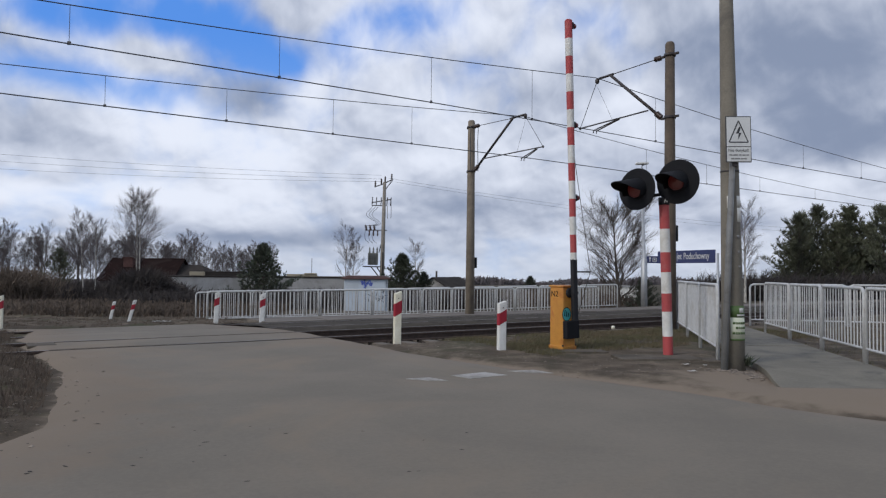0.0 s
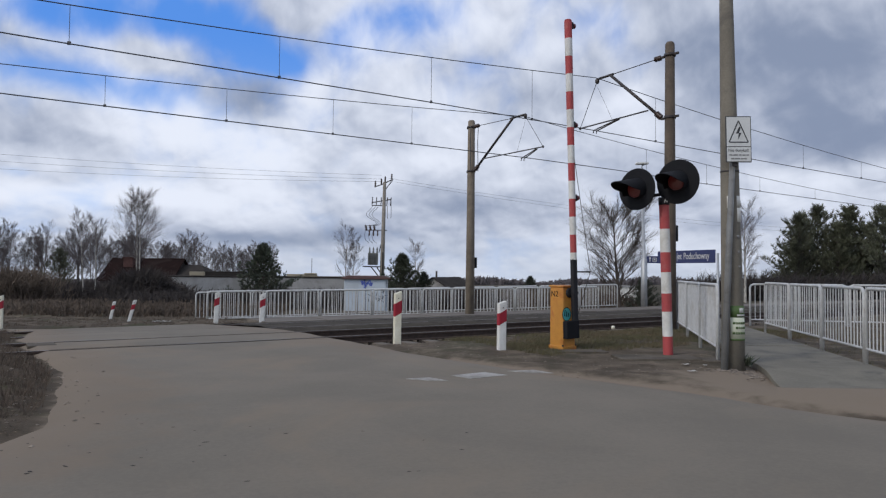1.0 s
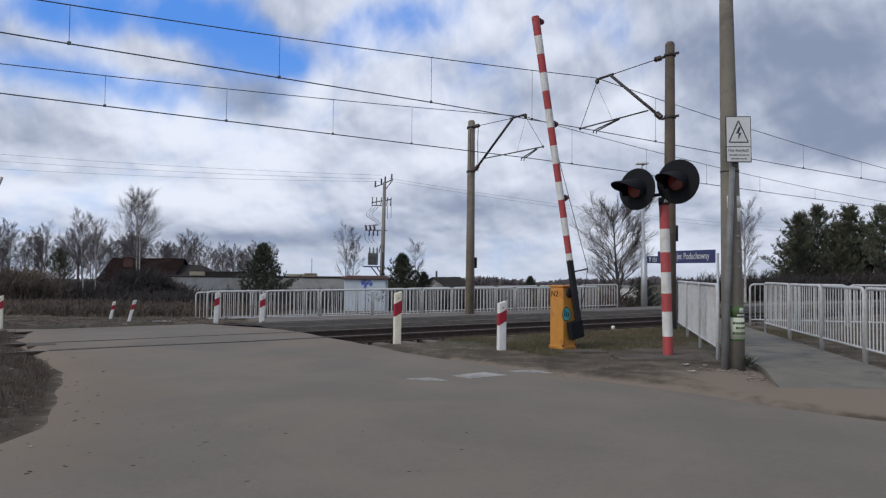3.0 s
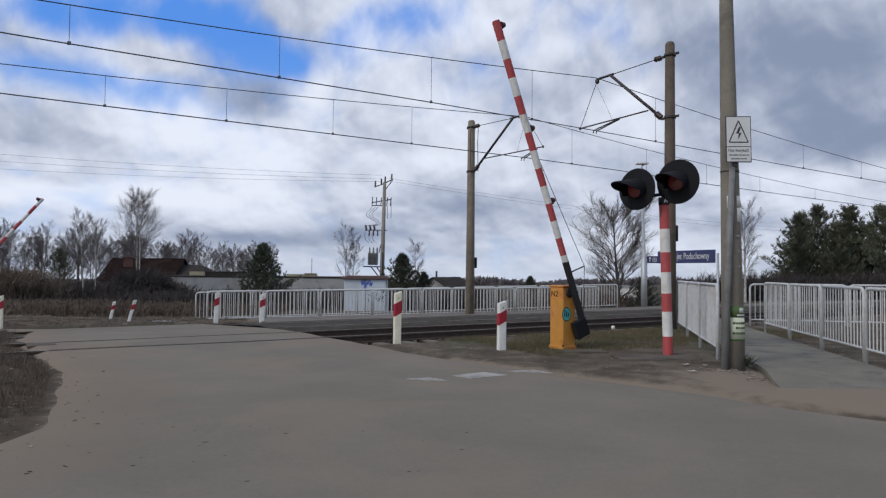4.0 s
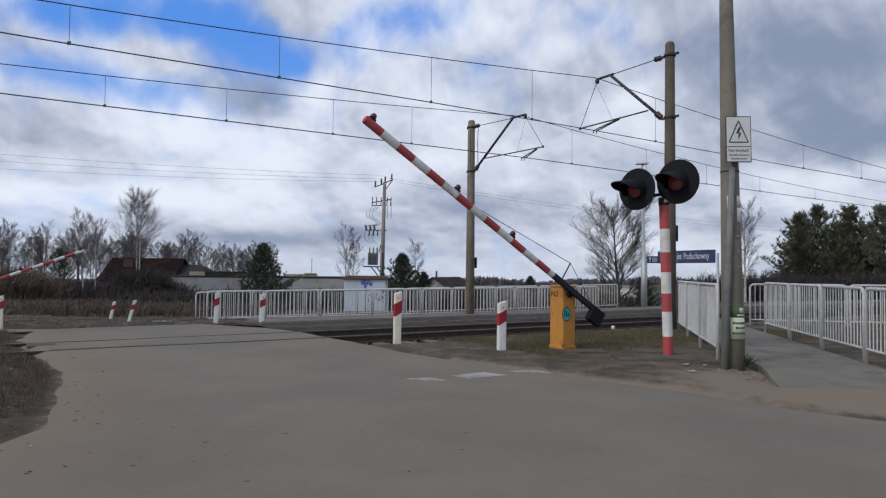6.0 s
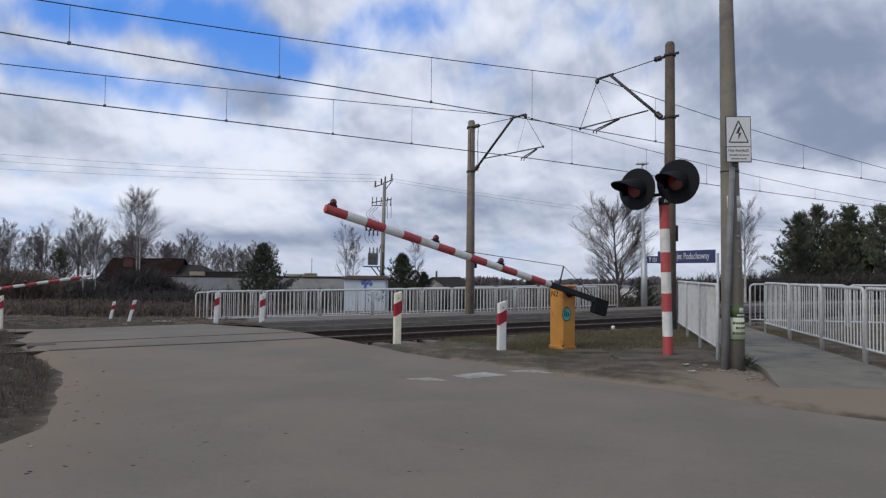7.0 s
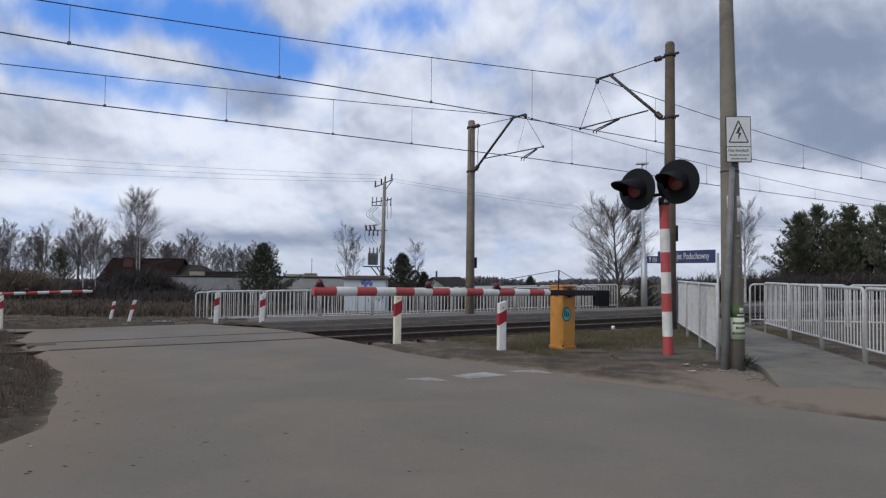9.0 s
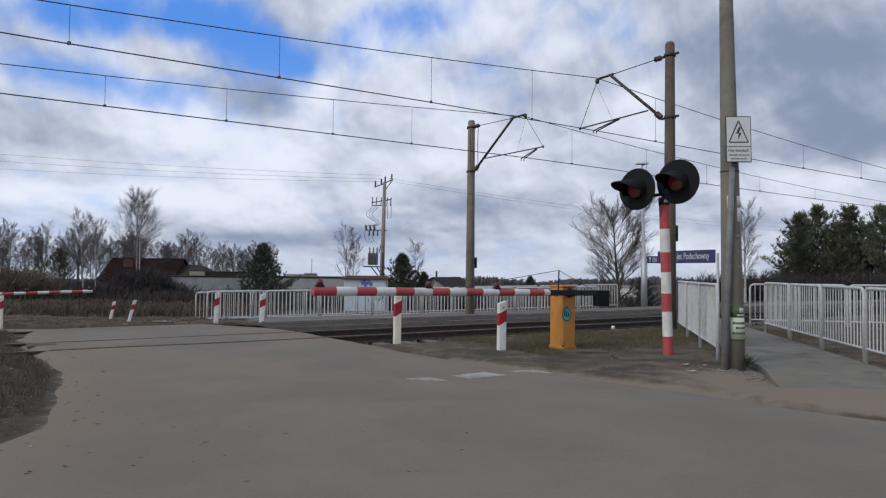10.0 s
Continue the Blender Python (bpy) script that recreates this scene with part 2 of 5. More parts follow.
def tube(bm, points, radii, sides=8, mi=0, cap=True, spin=0.0):
    """A round bar along points, with a radius at each."""
    pts = [Vector(p) for p in points]
    if not isinstance(radii, (list, tuple)):
        radii = [radii] * len(pts)
    rings = []
    ref = None
    for i, p in enumerate(pts):
        d = (pts[min(i + 1, len(pts) - 1)] - pts[max(i - 1, 0)]).normalized()
        if ref is None:
            ref = Vector((1, 0, 0)) if abs(d.x) < 0.9 else Vector((0, 1, 0))
        a = (ref - d * ref.dot(d)).normalized()
        ref = a
        b = d.cross(a)
        rings.append([bm.verts.new(p + (a * math.cos(2 * math.pi * k / sides + spin) + b * math.sin(2 * math.pi * k / sides + spin)) * radii[i]) for k in range(sides)])
    for i in range(len(rings) - 1):
        for k in range(sides):
            f = bm.faces.new((rings[i][k], rings[i][(k + 1) % sides], rings[i + 1][(k + 1) % sides], rings[i + 1][k]))
            f.material_index = mi
            f.smooth = sides > 6
    if cap and sides > 2:
        for rg in (rings[0][::-1], rings[-1]):
            f = bm.faces.new(rg)
            f.material_index = mi
    return rings


def lathe(bm, profile, sides=20, mi=0, m=None):
    """A turned shape about z from (radius, z) pairs."""
    rings = [[bm.verts.new((r * math.cos(2 * math.pi * k / sides), r * math.sin(2 * math.pi * k / sides), z)) for k in range(sides)] for r, z in profile]
    for i in range(len(rings) - 1):
        for k in range(sides):
            f = bm.faces.new((rings[i][k], rings[i][(k + 1) % sides], rings[i + 1][(k + 1) % sides], rings[i + 1][k]))
            f.material_index = mi
            f.smooth = True
    for rg in (rings[0][::-1], rings[-1]):
        bm.faces.new(rg).material_index = mi
    if m is not None:
        bmesh.ops.transform(bm, matrix=m, verts=[v for r in rings for v in r])


def B():
    return bmesh.new()


def writing(name, text, size, material, parent, m, depth=0.002):
    """Letters in the built-in font, as a mesh."""
    cu = bpy.data.curves.new(name, "FONT")
    cu.body, cu.size, cu.extrude, cu.align_x, cu.align_y = text, size, depth, "LEFT", "CENTER"
    tmp = bpy.data.objects.new("tmp", cu)
    scene.collection.objects.link(tmp)
    dg = bpy.context.evaluated_depsgraph_get()
    me = bpy.data.meshes.new_from_object(tmp.evaluated_get(dg))
    bpy.data.objects.remove(tmp)
    me.materials.clear()
    me.materials.append(material)
    ob = new(name, me)
    ob.parent = parent
    ob.matrix_basis = m
    return ob


# ---- sky beyond the place: a far shell that drifts with the clouds ----
def sky_backdrop():
    bm = B()
    R, grid = 3000.0, []
    for j in range(25):
        el = radians(-3.5 + 46.0 * j / 24)
        grid.append([bm.verts.new((R * math.cos(el) * math.sin(radians(a)), R * math.cos(el) * math.cos(radians(a)), R * math.sin(el))) for a in range(-64, 65, 4)])
    for r0, r1 in zip(grid, grid[1:]):
        for k in range(len(r0) - 1):
            bm.faces.new((r0[k], r0[k + 1], r1[k + 1], r1[k]))
    m = bpy.data.materials.new("cloudy_sky")
    m.use_nodes = True
    t = m.node_tree
    t.nodes.clear()
    q = Nodes(t)
    c = q.add("ShaderNodeGroup", {0: q.add("ShaderNodeTexCoord").outputs["Object"]}, node_tree=SKY)
    e = q.add("ShaderNodeEmission", {0: c.outputs[0], 1: 1.0})
    q.add("ShaderNodeOutputMaterial", {0: e.outputs[0]})
    ob = obj("backdrop", bm, m, smooth_faces=True)
    return tagged(ob, "distant blue sky with broken white and grey clouds", "sky", kind="structure")


sky = sky_backdrop()


# ---- ground ----
def left_edge(y):
    pts = ((-30, -9.0), (0, -5.4), (4.0, -3.75), (5.55, -3.5), (6.2, -3.58), (7.6, -4.2), (9.2, -5.05), (10.6, -6.0), (12.1, -7.3), (13.6, -8.3), (16.6, -10.0), (17.2, -11.2), (17.9, -17), (18.6, -30), (30, -60))
    return float(np.interp(y, [p[0] for p in pts], [p[1] for p in pts]))


def right_edge(y):
    pts = ((-30, 30), (0, 14), (4.5, 8.0), (6.0, 5.45), (6.84, 4.34), (7.6, 3.67), (8.4, 2.85), (9.7, 1.56), (11.2, 0.1), (12.7, -0.95), (14.4, -2.13), (17.6, -4.4), (18.8, -5.4), (19.3, -6.6), (19.75, -9.5), (20.0, -14), (20.4, -30), (22, -60), (40, -80))
    return float(np.interp(y, [p[0] for p in pts], [p[1] for p in pts]))


def on_road(x, y):
    return left_edge(y) < x < right_edge(y)


def ground():
    """One sheet to the horizon; it dips under the track bed and rises in rough humps by the roadside."""
    def line(lo, hi, step, far, grow):
        out = list(np.arange(lo, hi + 1e-6, step))
        s, v = step, hi
        while v < far:
            s *= grow
            v += s
            out.append(v)
        s, v, left = step, lo, []
        while v > -far:
            s *= grow
            v -= s
            left.append(v)
        return left[::-1] + out
    xs, ys = line(-16, 14, 0.2, 3000, 1.35), line(3, 30, 0.2, 3000, 1.35)
    bm = B()
    rows = []
    for y in ys:
        row = []
        for x in xs:
            z = level(x, y)
            d = N.x * x + N.y * y
            a = U.x * x + U.y * y
            edge = max(left_edge(y) - x, x - right_edge(y))
            off = smooth(0.0, 1.2, edge)
            far = max(abs(x), abs(y))
            if far < 60:
                z += off * (0.035 if x > -2 else 0.07) * (noise.noise((x * 0.9, y * 0.9, 0)) + 0.5 * noise.noise((x * 2.6, y * 2.6, 3)))
            z -= 0.05 * (1 - smooth(0.05, 0.4, edge))
            if x < left_edge(y) and d < 12.3:
                z += 0.30 * smooth(0.2, 2.4, edge) + 0.10 * smooth(0.3, 0.9, edge) * noise.noise((x * 1.7, y * 1.7, 9)) + 0.035 * smooth(0.1, 0.6, edge) * math.sin(9.0 * (y * 0.93 - x * 0.36) + 2.0 * noise.noise((x, y, 2)))
            if y > 8.5 and y < 22 and 4.1 + 0.22 * (y - 9) < x < 7.2 + 0.28 * (y - 10):
                z = min(z, 0.0 - 0.05 * smooth(8.6, 9.1, y))
            # the bed of the two tracks
            bed = smooth(11.5, 12.7, d) * (1 - smooth(19.6, 20.4, d))
            z -= bed * smooth(0.0, 0.7, edge) * (0.26 if a > 4 else 0.01)
            row.append(bm.verts.new((x, y, z)))
        rows.append(row)
    for r0, r1 in zip(rows, rows[1:]):
        for k in range(len(xs) - 1):
            bm.faces.new((r0[k], r0[k + 1], r1[k + 1], r1[k]))
    ob = obj("ground", bm, DIRT, smooth_faces=True)
    def dust(x, y):
        if abs(x) > 30 or y > 30:
            return 0.0
        edge = max(0.0, left_edge(y) - x, x - right_edge(y))
        if x > 0:
            k = smooth(2.4, 4.6, x) * smooth(11.0, 9.4, y)
            return (1 - k) * max(0.36, 1.05 - edge / 0.6) + k * (0.30 + 0.80 * smooth(0.1, 0.7, edge))
        return max(0.0 if x < -3 and y < 22 else 0.36, 0.5 - edge / 0.16)
    layer_of(ob, "dust", dust)
    return tagged(ob, "bare brown earth with sparse dry grass beside the road", "ground", kind="structure")


def road():
    bm = B()
    ys = list(np.arange(-12, 17, 0.3)) + list(np.arange(17, 20.35, 0.12))
    rows = []
    for y in ys:
        l, r = left_edge(y), right_edge(y)
        l += 0.16 * noise.noise((0, y * 1.3, 7)) + 0.08 * noise.noise((0, y * 5, 2))
        r += 0.10 * noise.noise((5, y * 1.3, 7)) + 0.06 * noise.noise((5, y * 5, 2))
        row = []
        for k in range(25):
            x = l + (r - l) * k / 24
            z = level(x, y) + (0.015 if 0 < k < 24 else -0.06) + 0.012 * noise.noise((x * 0.4, y * 0.4, 1))
            row.append(bm.verts.new((x, y, z)))
        rows.append(row)
    for r0, r1 in zip(rows, rows[1:]):
        for k in range(24):
            bm.faces.new((r0[k], r0[k + 1], r1[k + 1], r1[k]))
    ob = obj("road", bm, ASPHALT, smooth_faces=True)
    layer_of(ob, "dust", lambda x, y: 0.85 - min(x - left_edge(y), right_edge(y) - x) * (0.35 if x < -1 else 0.9))
    return tagged(ob, "worn grey asphalt road with dusty pale patches", "road", kind="structure")


ground()
road()


# ---- rails ----
def rail_profile():
    return [(-0.07, 0), (0.07, 0), (0.07, 0.015), (0.012, 0.035), (0.010, 0.11), (0.036, 0.125), (0.034, 0.155), (-0.034, 0.155), (-0.036, 0.125), (-0.010, 0.11), (-0.012, 0.035), (-0.07, 0.015)]


def rail(d, a0, a1, z):
    bm = B()
    rings = []
    for a in (a0, a1):
        rings.append([bm.verts.new(tp(a, d + o, z + h)) for o, h in rail_profile()])
    for k in range(12):
        f = bm.faces.new((rings[0][k], rings[0][(k + 1) % 12], rings[1][(k + 1) % 12], rings[1][k]))
        f.material_index = 1 if k == 6 else 0
    for rg in rings:
        bm.faces.new(rg)
    ob = obj("rail", bm, [RUST, RAIL_TOP])
    return tagged(ob, "rusty steel rail with a polished running surface", "rail", "rails of the two tracks")


TRACK_Z = {13.92: 0.02, 17.92: -0.09}


def track():
    for ax in AXES:
        for s in (-0.72, 0.72):
            rail(ax + s, -60, 220, TRACK_Z[ax] - 0.155)
    # sleepers
    bm = B()
    box(bm, -0.13, 0.13, -1.3, 1.3, -0.10, 0.0, 0.02)
    first = None
    for ax in AXES:
        for i in range(75):
            a = 7.2 + 0.62 * i if i < 62 else -1.2 - 0.62 * (i - 62)
            m = Matrix.Translation(tp(a, ax, TRACK_Z[ax] - 0.158)) @ pose(0, 0, 0, 0, 0, TRACK)
            if first is None:
                first = obj("sleeper", bm, CONCRETE_DARK)
                tagged(first, "weathered concrete railway sleeper in dark ballast", "sleeper", "sleepers of the two tracks")
                first.matrix_world = m
            else:
                copy_thing(first, m)
    # ballast stones
    rnd = random.Random(5)
    verts, faces = [], []
    base = [Vector(v) for v in ((1, 0, 0), (-1, 0, 0), (0, 1, 0), (0, -1, 0), (0, 0, 1), (0, 0, -1))]
    tri = ((0, 2, 4), (2, 1, 4), (1, 3, 4), (3, 0, 4), (2, 0, 5), (1, 2, 5), (3, 1, 5), (0, 3, 5))
    for i in range(30000):
        a = rnd.choice((rnd.uniform(6, 30), rnd.uniform(6, 44), rnd.uniform(-6, 1.5)))
        d = rnd.uniform(12.3, 19.9)
        p = tp(a, d)
        if on_road(p.x, p.y) or d > 16.8 or a < 3:
            continue
        z = level(p.x, p.y) - 0.20 + rnd.uniform(-0.01, 0.03) - 0.12 * smooth(19.0, 20, d) - 0.08 * smooth(12.9, 12.3, d)
        s = rnd.uniform(0.02, 0.05)
        rot = Euler((rnd.random() * 6, rnd.random() * 6, rnd.random() * 6)).to_matrix()
        o = len(verts)
        for b in base:
            v = rot @ (b * s * rnd.uniform(0.6, 1.2))
            verts.append((p.x + v.x, p.y + v.y, z + v.z))
        faces += [(o + x, o + y, o + q) for x, y, q in tri]
    me = bpy.data.meshes.new("ballast")
    me.from_pydata(verts, [], faces)
    me.materials.append(BALLAST)
    tagged(new("ballast", me), "dark crushed stone ballast around the sleepers", "ballast", kind="stuff")
    # dark bed of the near track, shade put into its colour, and the gravel that fills the far one to its rail heads
    def sheet(name, first, d0, d1, height, material, label):
        bm = B()
        ds, cells = list(np.arange(d0, d1 + 0.01, 0.2)), {}
        for i in range(-30, 240):
            for j, d in enumerate(ds):
                p = tp(0.25 * i, d)
                if (first < 0.25 * i) and not on_road(p.x + 0.12, p.y):
                    cells[i, j] = bm.verts.new((p.x, p.y, height(p, d)))
        for (i, j) in list(cells):
            q = [cells.get(k) for k in ((i, j), (i + 1, j), (i + 1, j + 1), (i, j + 1))]
            if all(q):
                bm.faces.new(q)
        return tagged(obj(name, bm, material, smooth_faces=True), label, "ballast", kind="structure")
    sheet("track_bed", 3.0, 12.5, 16.9, lambda p, d: level(p.x, p.y) - 0.20 + 0.015 * noise.noise((p.x * 3, p.y * 3, 0)), BALLAST, "dark bed of the near track with shade in its colour")
    sheet("gravel_bank", 3.0, 16.7, 20.3, lambda p, d: -0.095 - 0.12 * smooth(17.0, 16.7, d) - 0.10 * smooth(18.8, 20.2, d) + 0.02 * noise.noise((p.x * 2, p.y * 2, 4)), BANK, "grey gravel filled up to the far rails")
    # grooves where the rails cross the road
    for ax in AXES:
        for sd in (-0.72, 0.72):
            bm = B()
            for o, wd in ((-0.05, 0.016), (0.05, 0.022)) if (ax < 15 and sd < 0) else ((0.0, 0.014),):
                rows = []
                for i in range(40):
                    a = -1.5 + 10.0 * i / 39
                    pts = [tp(a, ax + sd + o + k * wd) for k in (-1, 1)]
                    if not all(on_road(p.x, p.y) for p in pts):
                        continue
                    rows.append([bm.verts.new((p.x, p.y, level(p.x, p.y) + 0.022 + 0.012 * noise.noise((p.x * 0.4, p.y * 0.4, 1)))) for p in pts])
                for r0, r1 in zip(rows, rows[1:]):
                    bm.faces.new((r0[0], r0[1], r1[1], r1[0]))
            tagged(obj("crossing_groove", bm, GROOVE if sd < 0 else GROOVE_PALE), "dark groove of a rail set flush in the road", "rail groove", "grooves of the crossing", "structure")


GROOVE = mat("groove_dirt", (0.052, 0.043, 0.034), (0.07, 0.058, 0.046), 0.97, scale=3, spec=0.05)
GROOVE_PALE = mat("filled_groove", (0.11, 0.093, 0.074), (0.085, 0.072, 0.058), 0.97, scale=3, spec=0.05)
track()


# ---- pavement beside the crossing ----
def pavement():
    """The path to the platform: concrete bays with open joints, between two fences."""
    ys = [8.72 + 0.25 * i for i in range(53)]

    def left(y):
        return 4.62 + 1.6 * (y - 10.0) / 7.3 - 0.10 * smooth(10.2, 8.7, y)

    def right(y):
        return 6.40 + 1.32 * (y - 10.0) / 7.3

    def top(y):
        return 0.055 - 0.062 * smooth(10.2, 8.7, y)
    bm = B()
    prev = None
    for y in ys:
        row = [bm.verts.new((left(y) + 0.01, y, top(y) - 0.02)), bm.verts.new((right(y) - 0.01, y, top(y) - 0.02)), bm.verts.new((right(y) - 0.01, y, -0.1)), bm.verts.new((left(y) + 0.01, y, -0.1))]
        if prev:
            for k in range(4):
                bm.faces.new((prev[k], prev[(k + 1) % 4], row[(k + 1) % 4], row[k]))
        prev = row
    base = tagged(obj("pavement", bm, CONCRETE_DARK), "grey concrete path with damp stains between white fences", "pavement", kind="structure")
    rnd = random.Random(4)
    for a in range(0, 52, 9):
        b = min(52, a + 9)
        for k0, k1 in ((0.0, 1.0),):
            bm = B()
            tilt = rnd.uniform(-0.006, 0.006)
            prev = None
            for i in range(a, b + 1):
                y = ys[i] + (0.008 if i == a else (-0.008 if i == b else 0))
                l, r = left(y), right(y)
                x0, x1 = l + (r - l) * k0 + 0.006, l + (r - l) * k1 - 0.006
                z = top(y) + tilt
                row = [bm.verts.new(p) for p in ((x0, y, z - 0.004), (x0 + 0.012, y, z), (x1 - 0.012, y, z), (x1, y, z - 0.004), (x1, y, z - 0.07), (x0, y, z - 0.07))]
                if prev:
                    for k in range(6):
                        bm.faces.new((prev[k], prev[(k + 1) % 6], row[(k + 1) % 6], row[k]))
                else:
                    bm.faces.new(row)
                prev = row
            bm.faces.new(prev)
            part("paving_slab", bm, PAVING, base)


pavement()


def platform():
    """The low edge of the far platform, in bays of cast concrete."""
    bm = B()
    box(bm, 7.2, 62, 20.06, 21.7, -0.62, -0.19, m=Matrix.Rotation(radians(TRACK), 4, "Z"))
    base = tagged(obj("platform", bm, CONCRETE_DARK), "low grey concrete platform edge beside the far track", "platform", kind="structure")
    bm = B()
    box(bm, 0.008, 1.992, 0.0, 1.7, -0.14, 0.0, 0.012)
    first = None
    for i in range(27):
        m = Matrix.Rotation(radians(TRACK), 4, "Z") @ Matrix.Translation((7.2 + 2.0 * i, 20.02, -0.165 + 0.006 * math.sin(i * 2.3)))
        if first is None:
            first = part("platform_slab", bm, CONCRETE_DARK, base)
            first.matrix_basis = m
        else:
            share("platform_slab", first, base, m)


platform()


# ---- barriers ----
def arm_stripes(parent, length, first, r0, r1, lamps):
    """The striped boom: a short white sleeve, then red and white in turn along -x."""
    def rad(x):
        return r0 + (r1 - r0) * x / length
    pitch, x, i = 0.325, first, 0
    while x < length - 1e-3:
        e = min(length, x + (0.13 if i == 0 else pitch))
        bm = B()
        tube(bm, [(-x, 0, 0), (-e, 0, 0)], [rad(x), rad(e)], 14, cap=False)
        part("white_band" if i % 2 == 0 else "red_band", bm, WHITE if i % 2 == 0 else RED_FADED, parent, "white painted boom section" if i % 2 == 0 else "faded red painted boom section", True)
        x, i = e, i + 1
    bm = B()
    lathe(bm, [(rad(length) * 0.99, 0.0), (rad(length) * 0.8, 0.02)], 14, m=Matrix.Translation((-length, 0, 0)) @ pose(0, 0, 0, 0, -90))
    part("end_cap", bm, RED_FADED, parent)
    for lx in lamps:
        lamp = B()
        box(lamp, -lx - 0.06, -lx + 0.06, -0.045, 0.045, rad(lx) - 0.01, rad(lx) + 0.025, 0.008)
        lathe(lamp, [(0.05, rad(lx) + 0.02), (0.05, rad(lx) + 0.06), (0.042, rad(lx) + 0.085), (0.02, rad(lx) + 0.105)], 14, 1, Matrix.Translation((-lx, 0, 0)))
        part("boom_lamp", lamp, [BLACK, LAMP_RED], parent, "dark red warning lamp on the boom")


LAMP_RED = mat("red_glass", (0.11, 0.008, 0.012), (0.08, 0.006, 0.01), 0.3, bump=0.0)


def barrier_arm(parent, length, whole, label):
    first = 0.60 if whole else 0.55
    bm = B()
    box(bm, -first - 0.02, 0.51, -0.042, 0.042, -0.05, 0.05, 0.01)
    tube(bm, [(0, -0.05, 0), (0, 0.10, 0)], 0.055, 12)
    arm = part("barrier_arm", bm, BLACK, parent, label)
    arm_stripes(arm, length, first, 0.056 if whole else 0.05, 0.070 if whole else 0.052, (length - 0.08, length - 1.9, length - 3.23))
    bm = B()
    box(bm, 0.50, 0.82, -0.06, 0.06, -0.24, 0.05, 0.012)
    part("counterweight", bm, BLACK_MATT, arm, "black counterweight")
    bm = B()
    tube(bm, [(-0.38, 0, 0.0), (-0.37, 0, 0.40)], 0.013, 6)
    part("stay_strut", bm, BLACK, arm)
    bm = B()
    tube(bm, [(0.46, 0, 0.05), (-0.37, 0, 0.40), (-length * 0.50, 0, 0.07)], 0.006, 5)
    part("stay_wire", bm, STEEL_DARK, arm)
    return arm


ARM_TURN = TRACK - 3.0
BOX_AT = Vector((2.21, 12.80, 0))
FAR_PIVOT = Vector((-15.0, 21.2, 0.5))


def barrier_box(m, written):
    t = thing("crossing_barrier", m, "striped level crossing barrier on an orange drive cabinet", "crossing barrier", "barriers of the crossing")
    bm = B()
    box(bm, -0.155, 0.155, -0.17, 0.17, 0.06, 1.13, 0.02)
    part("cabinet", bm, ORANGE, t)
    bm = B()
    box(bm, -0.175, 0.175, -0.19, 0.19, -0.05, 0.07, 0.012)
    part("base_flange", bm, ORANGE, t)
    bm = B()
    box(bm, -0.172, 0.172, -0.187, 0.187, 1.125, 1.165, 0.015)
    part("lid", bm, ORANGE, t)
    for y in (-0.175, 0.175):
        for x in (-0.16, 0.16):
            bm = B()
            lathe(bm, [(0.018, 0.06), (0.018, 0.09), (0.01, 0.095)], 6, m=Matrix.Translation((x, y, 0)))
            part("bolt", bm, STEEL_DARK, t)
    bm = B()
    box(bm, -0.160, -0.150, -0.14, 0.14, 0.16, 1.08, 0.003)
    part("door", bm, ORANGE, t)
    bm = B()
    lathe(bm, [(0.09, -0.02), (0.09, 0.02), (0.06, 0.035)], 16, m=Matrix.Translation((0, -0.17, 1.03)) @ pose(0, 0, 0, 90))
    part("bearing", bm, BLACK, t)
    if written:
        writing("lettering", "N2", 0.15, BLACK_MATT, t, Matrix.Translation((-0.163, 0.135, 1.00)) @ pose(0, 0, 0, 90, 0, -90))
        bm = B()
        lathe(bm, [(0.086, 0.0), (0.086, 0.003)], 22, 1)
        lathe(bm, [(0.075, 0.003), (0.075, 0.006)], 22, 0)
        for i in range(3):
            box(bm, -0.05 + 0.036 * i, -0.034 + 0.036 * i, -0.03, 0.045 - 0.01 * i, 0.006, 0.008, mi=1, m=pose(0, 0, 0, 0, 0, -12))
        bmesh.ops.transform(bm, matrix=Matrix.Translation((-0.065, -0.171, 0.64)) @ pose(0, 0, 0, 90), verts=bm.verts[:])
        bmesh.ops.transform(bm, matrix=Matrix.Translation((-0.065, 0, 0.64)) @ Matrix.Diagonal((1.25, 1, 1.5, 1)) @ Matrix.Translation((0.065, 0, -0.64)), verts=bm.verts[:])
        part("sticker", bm, [TEAL, BLACK_MATT], t, "round teal painted mark with black strokes")
    return t


TEAL = mat("teal_paint", (0.06, 0.36, 0.36), (0.05, 0.3, 0.3), 0.5, bump=0.0)
barrier_near = barrier_box(Matrix.Translation(BOX_AT) @ pose(0, 0, 0, 0, 0, TRACK), True)
barrier_far = barrier_box(Matrix.Translation(FAR_PIVOT + N * 0.25 + Vector((0, 0, -1.03))) @ pose(0, 0, 0, 0, 0, TRACK), False)
arm_near = barrier_arm(barrier_near, 4.955, True, "red and white striped boom with black counterweight")
arm_far = barrier_arm(barrier_far, 3.9, False, "red and white striped boom")


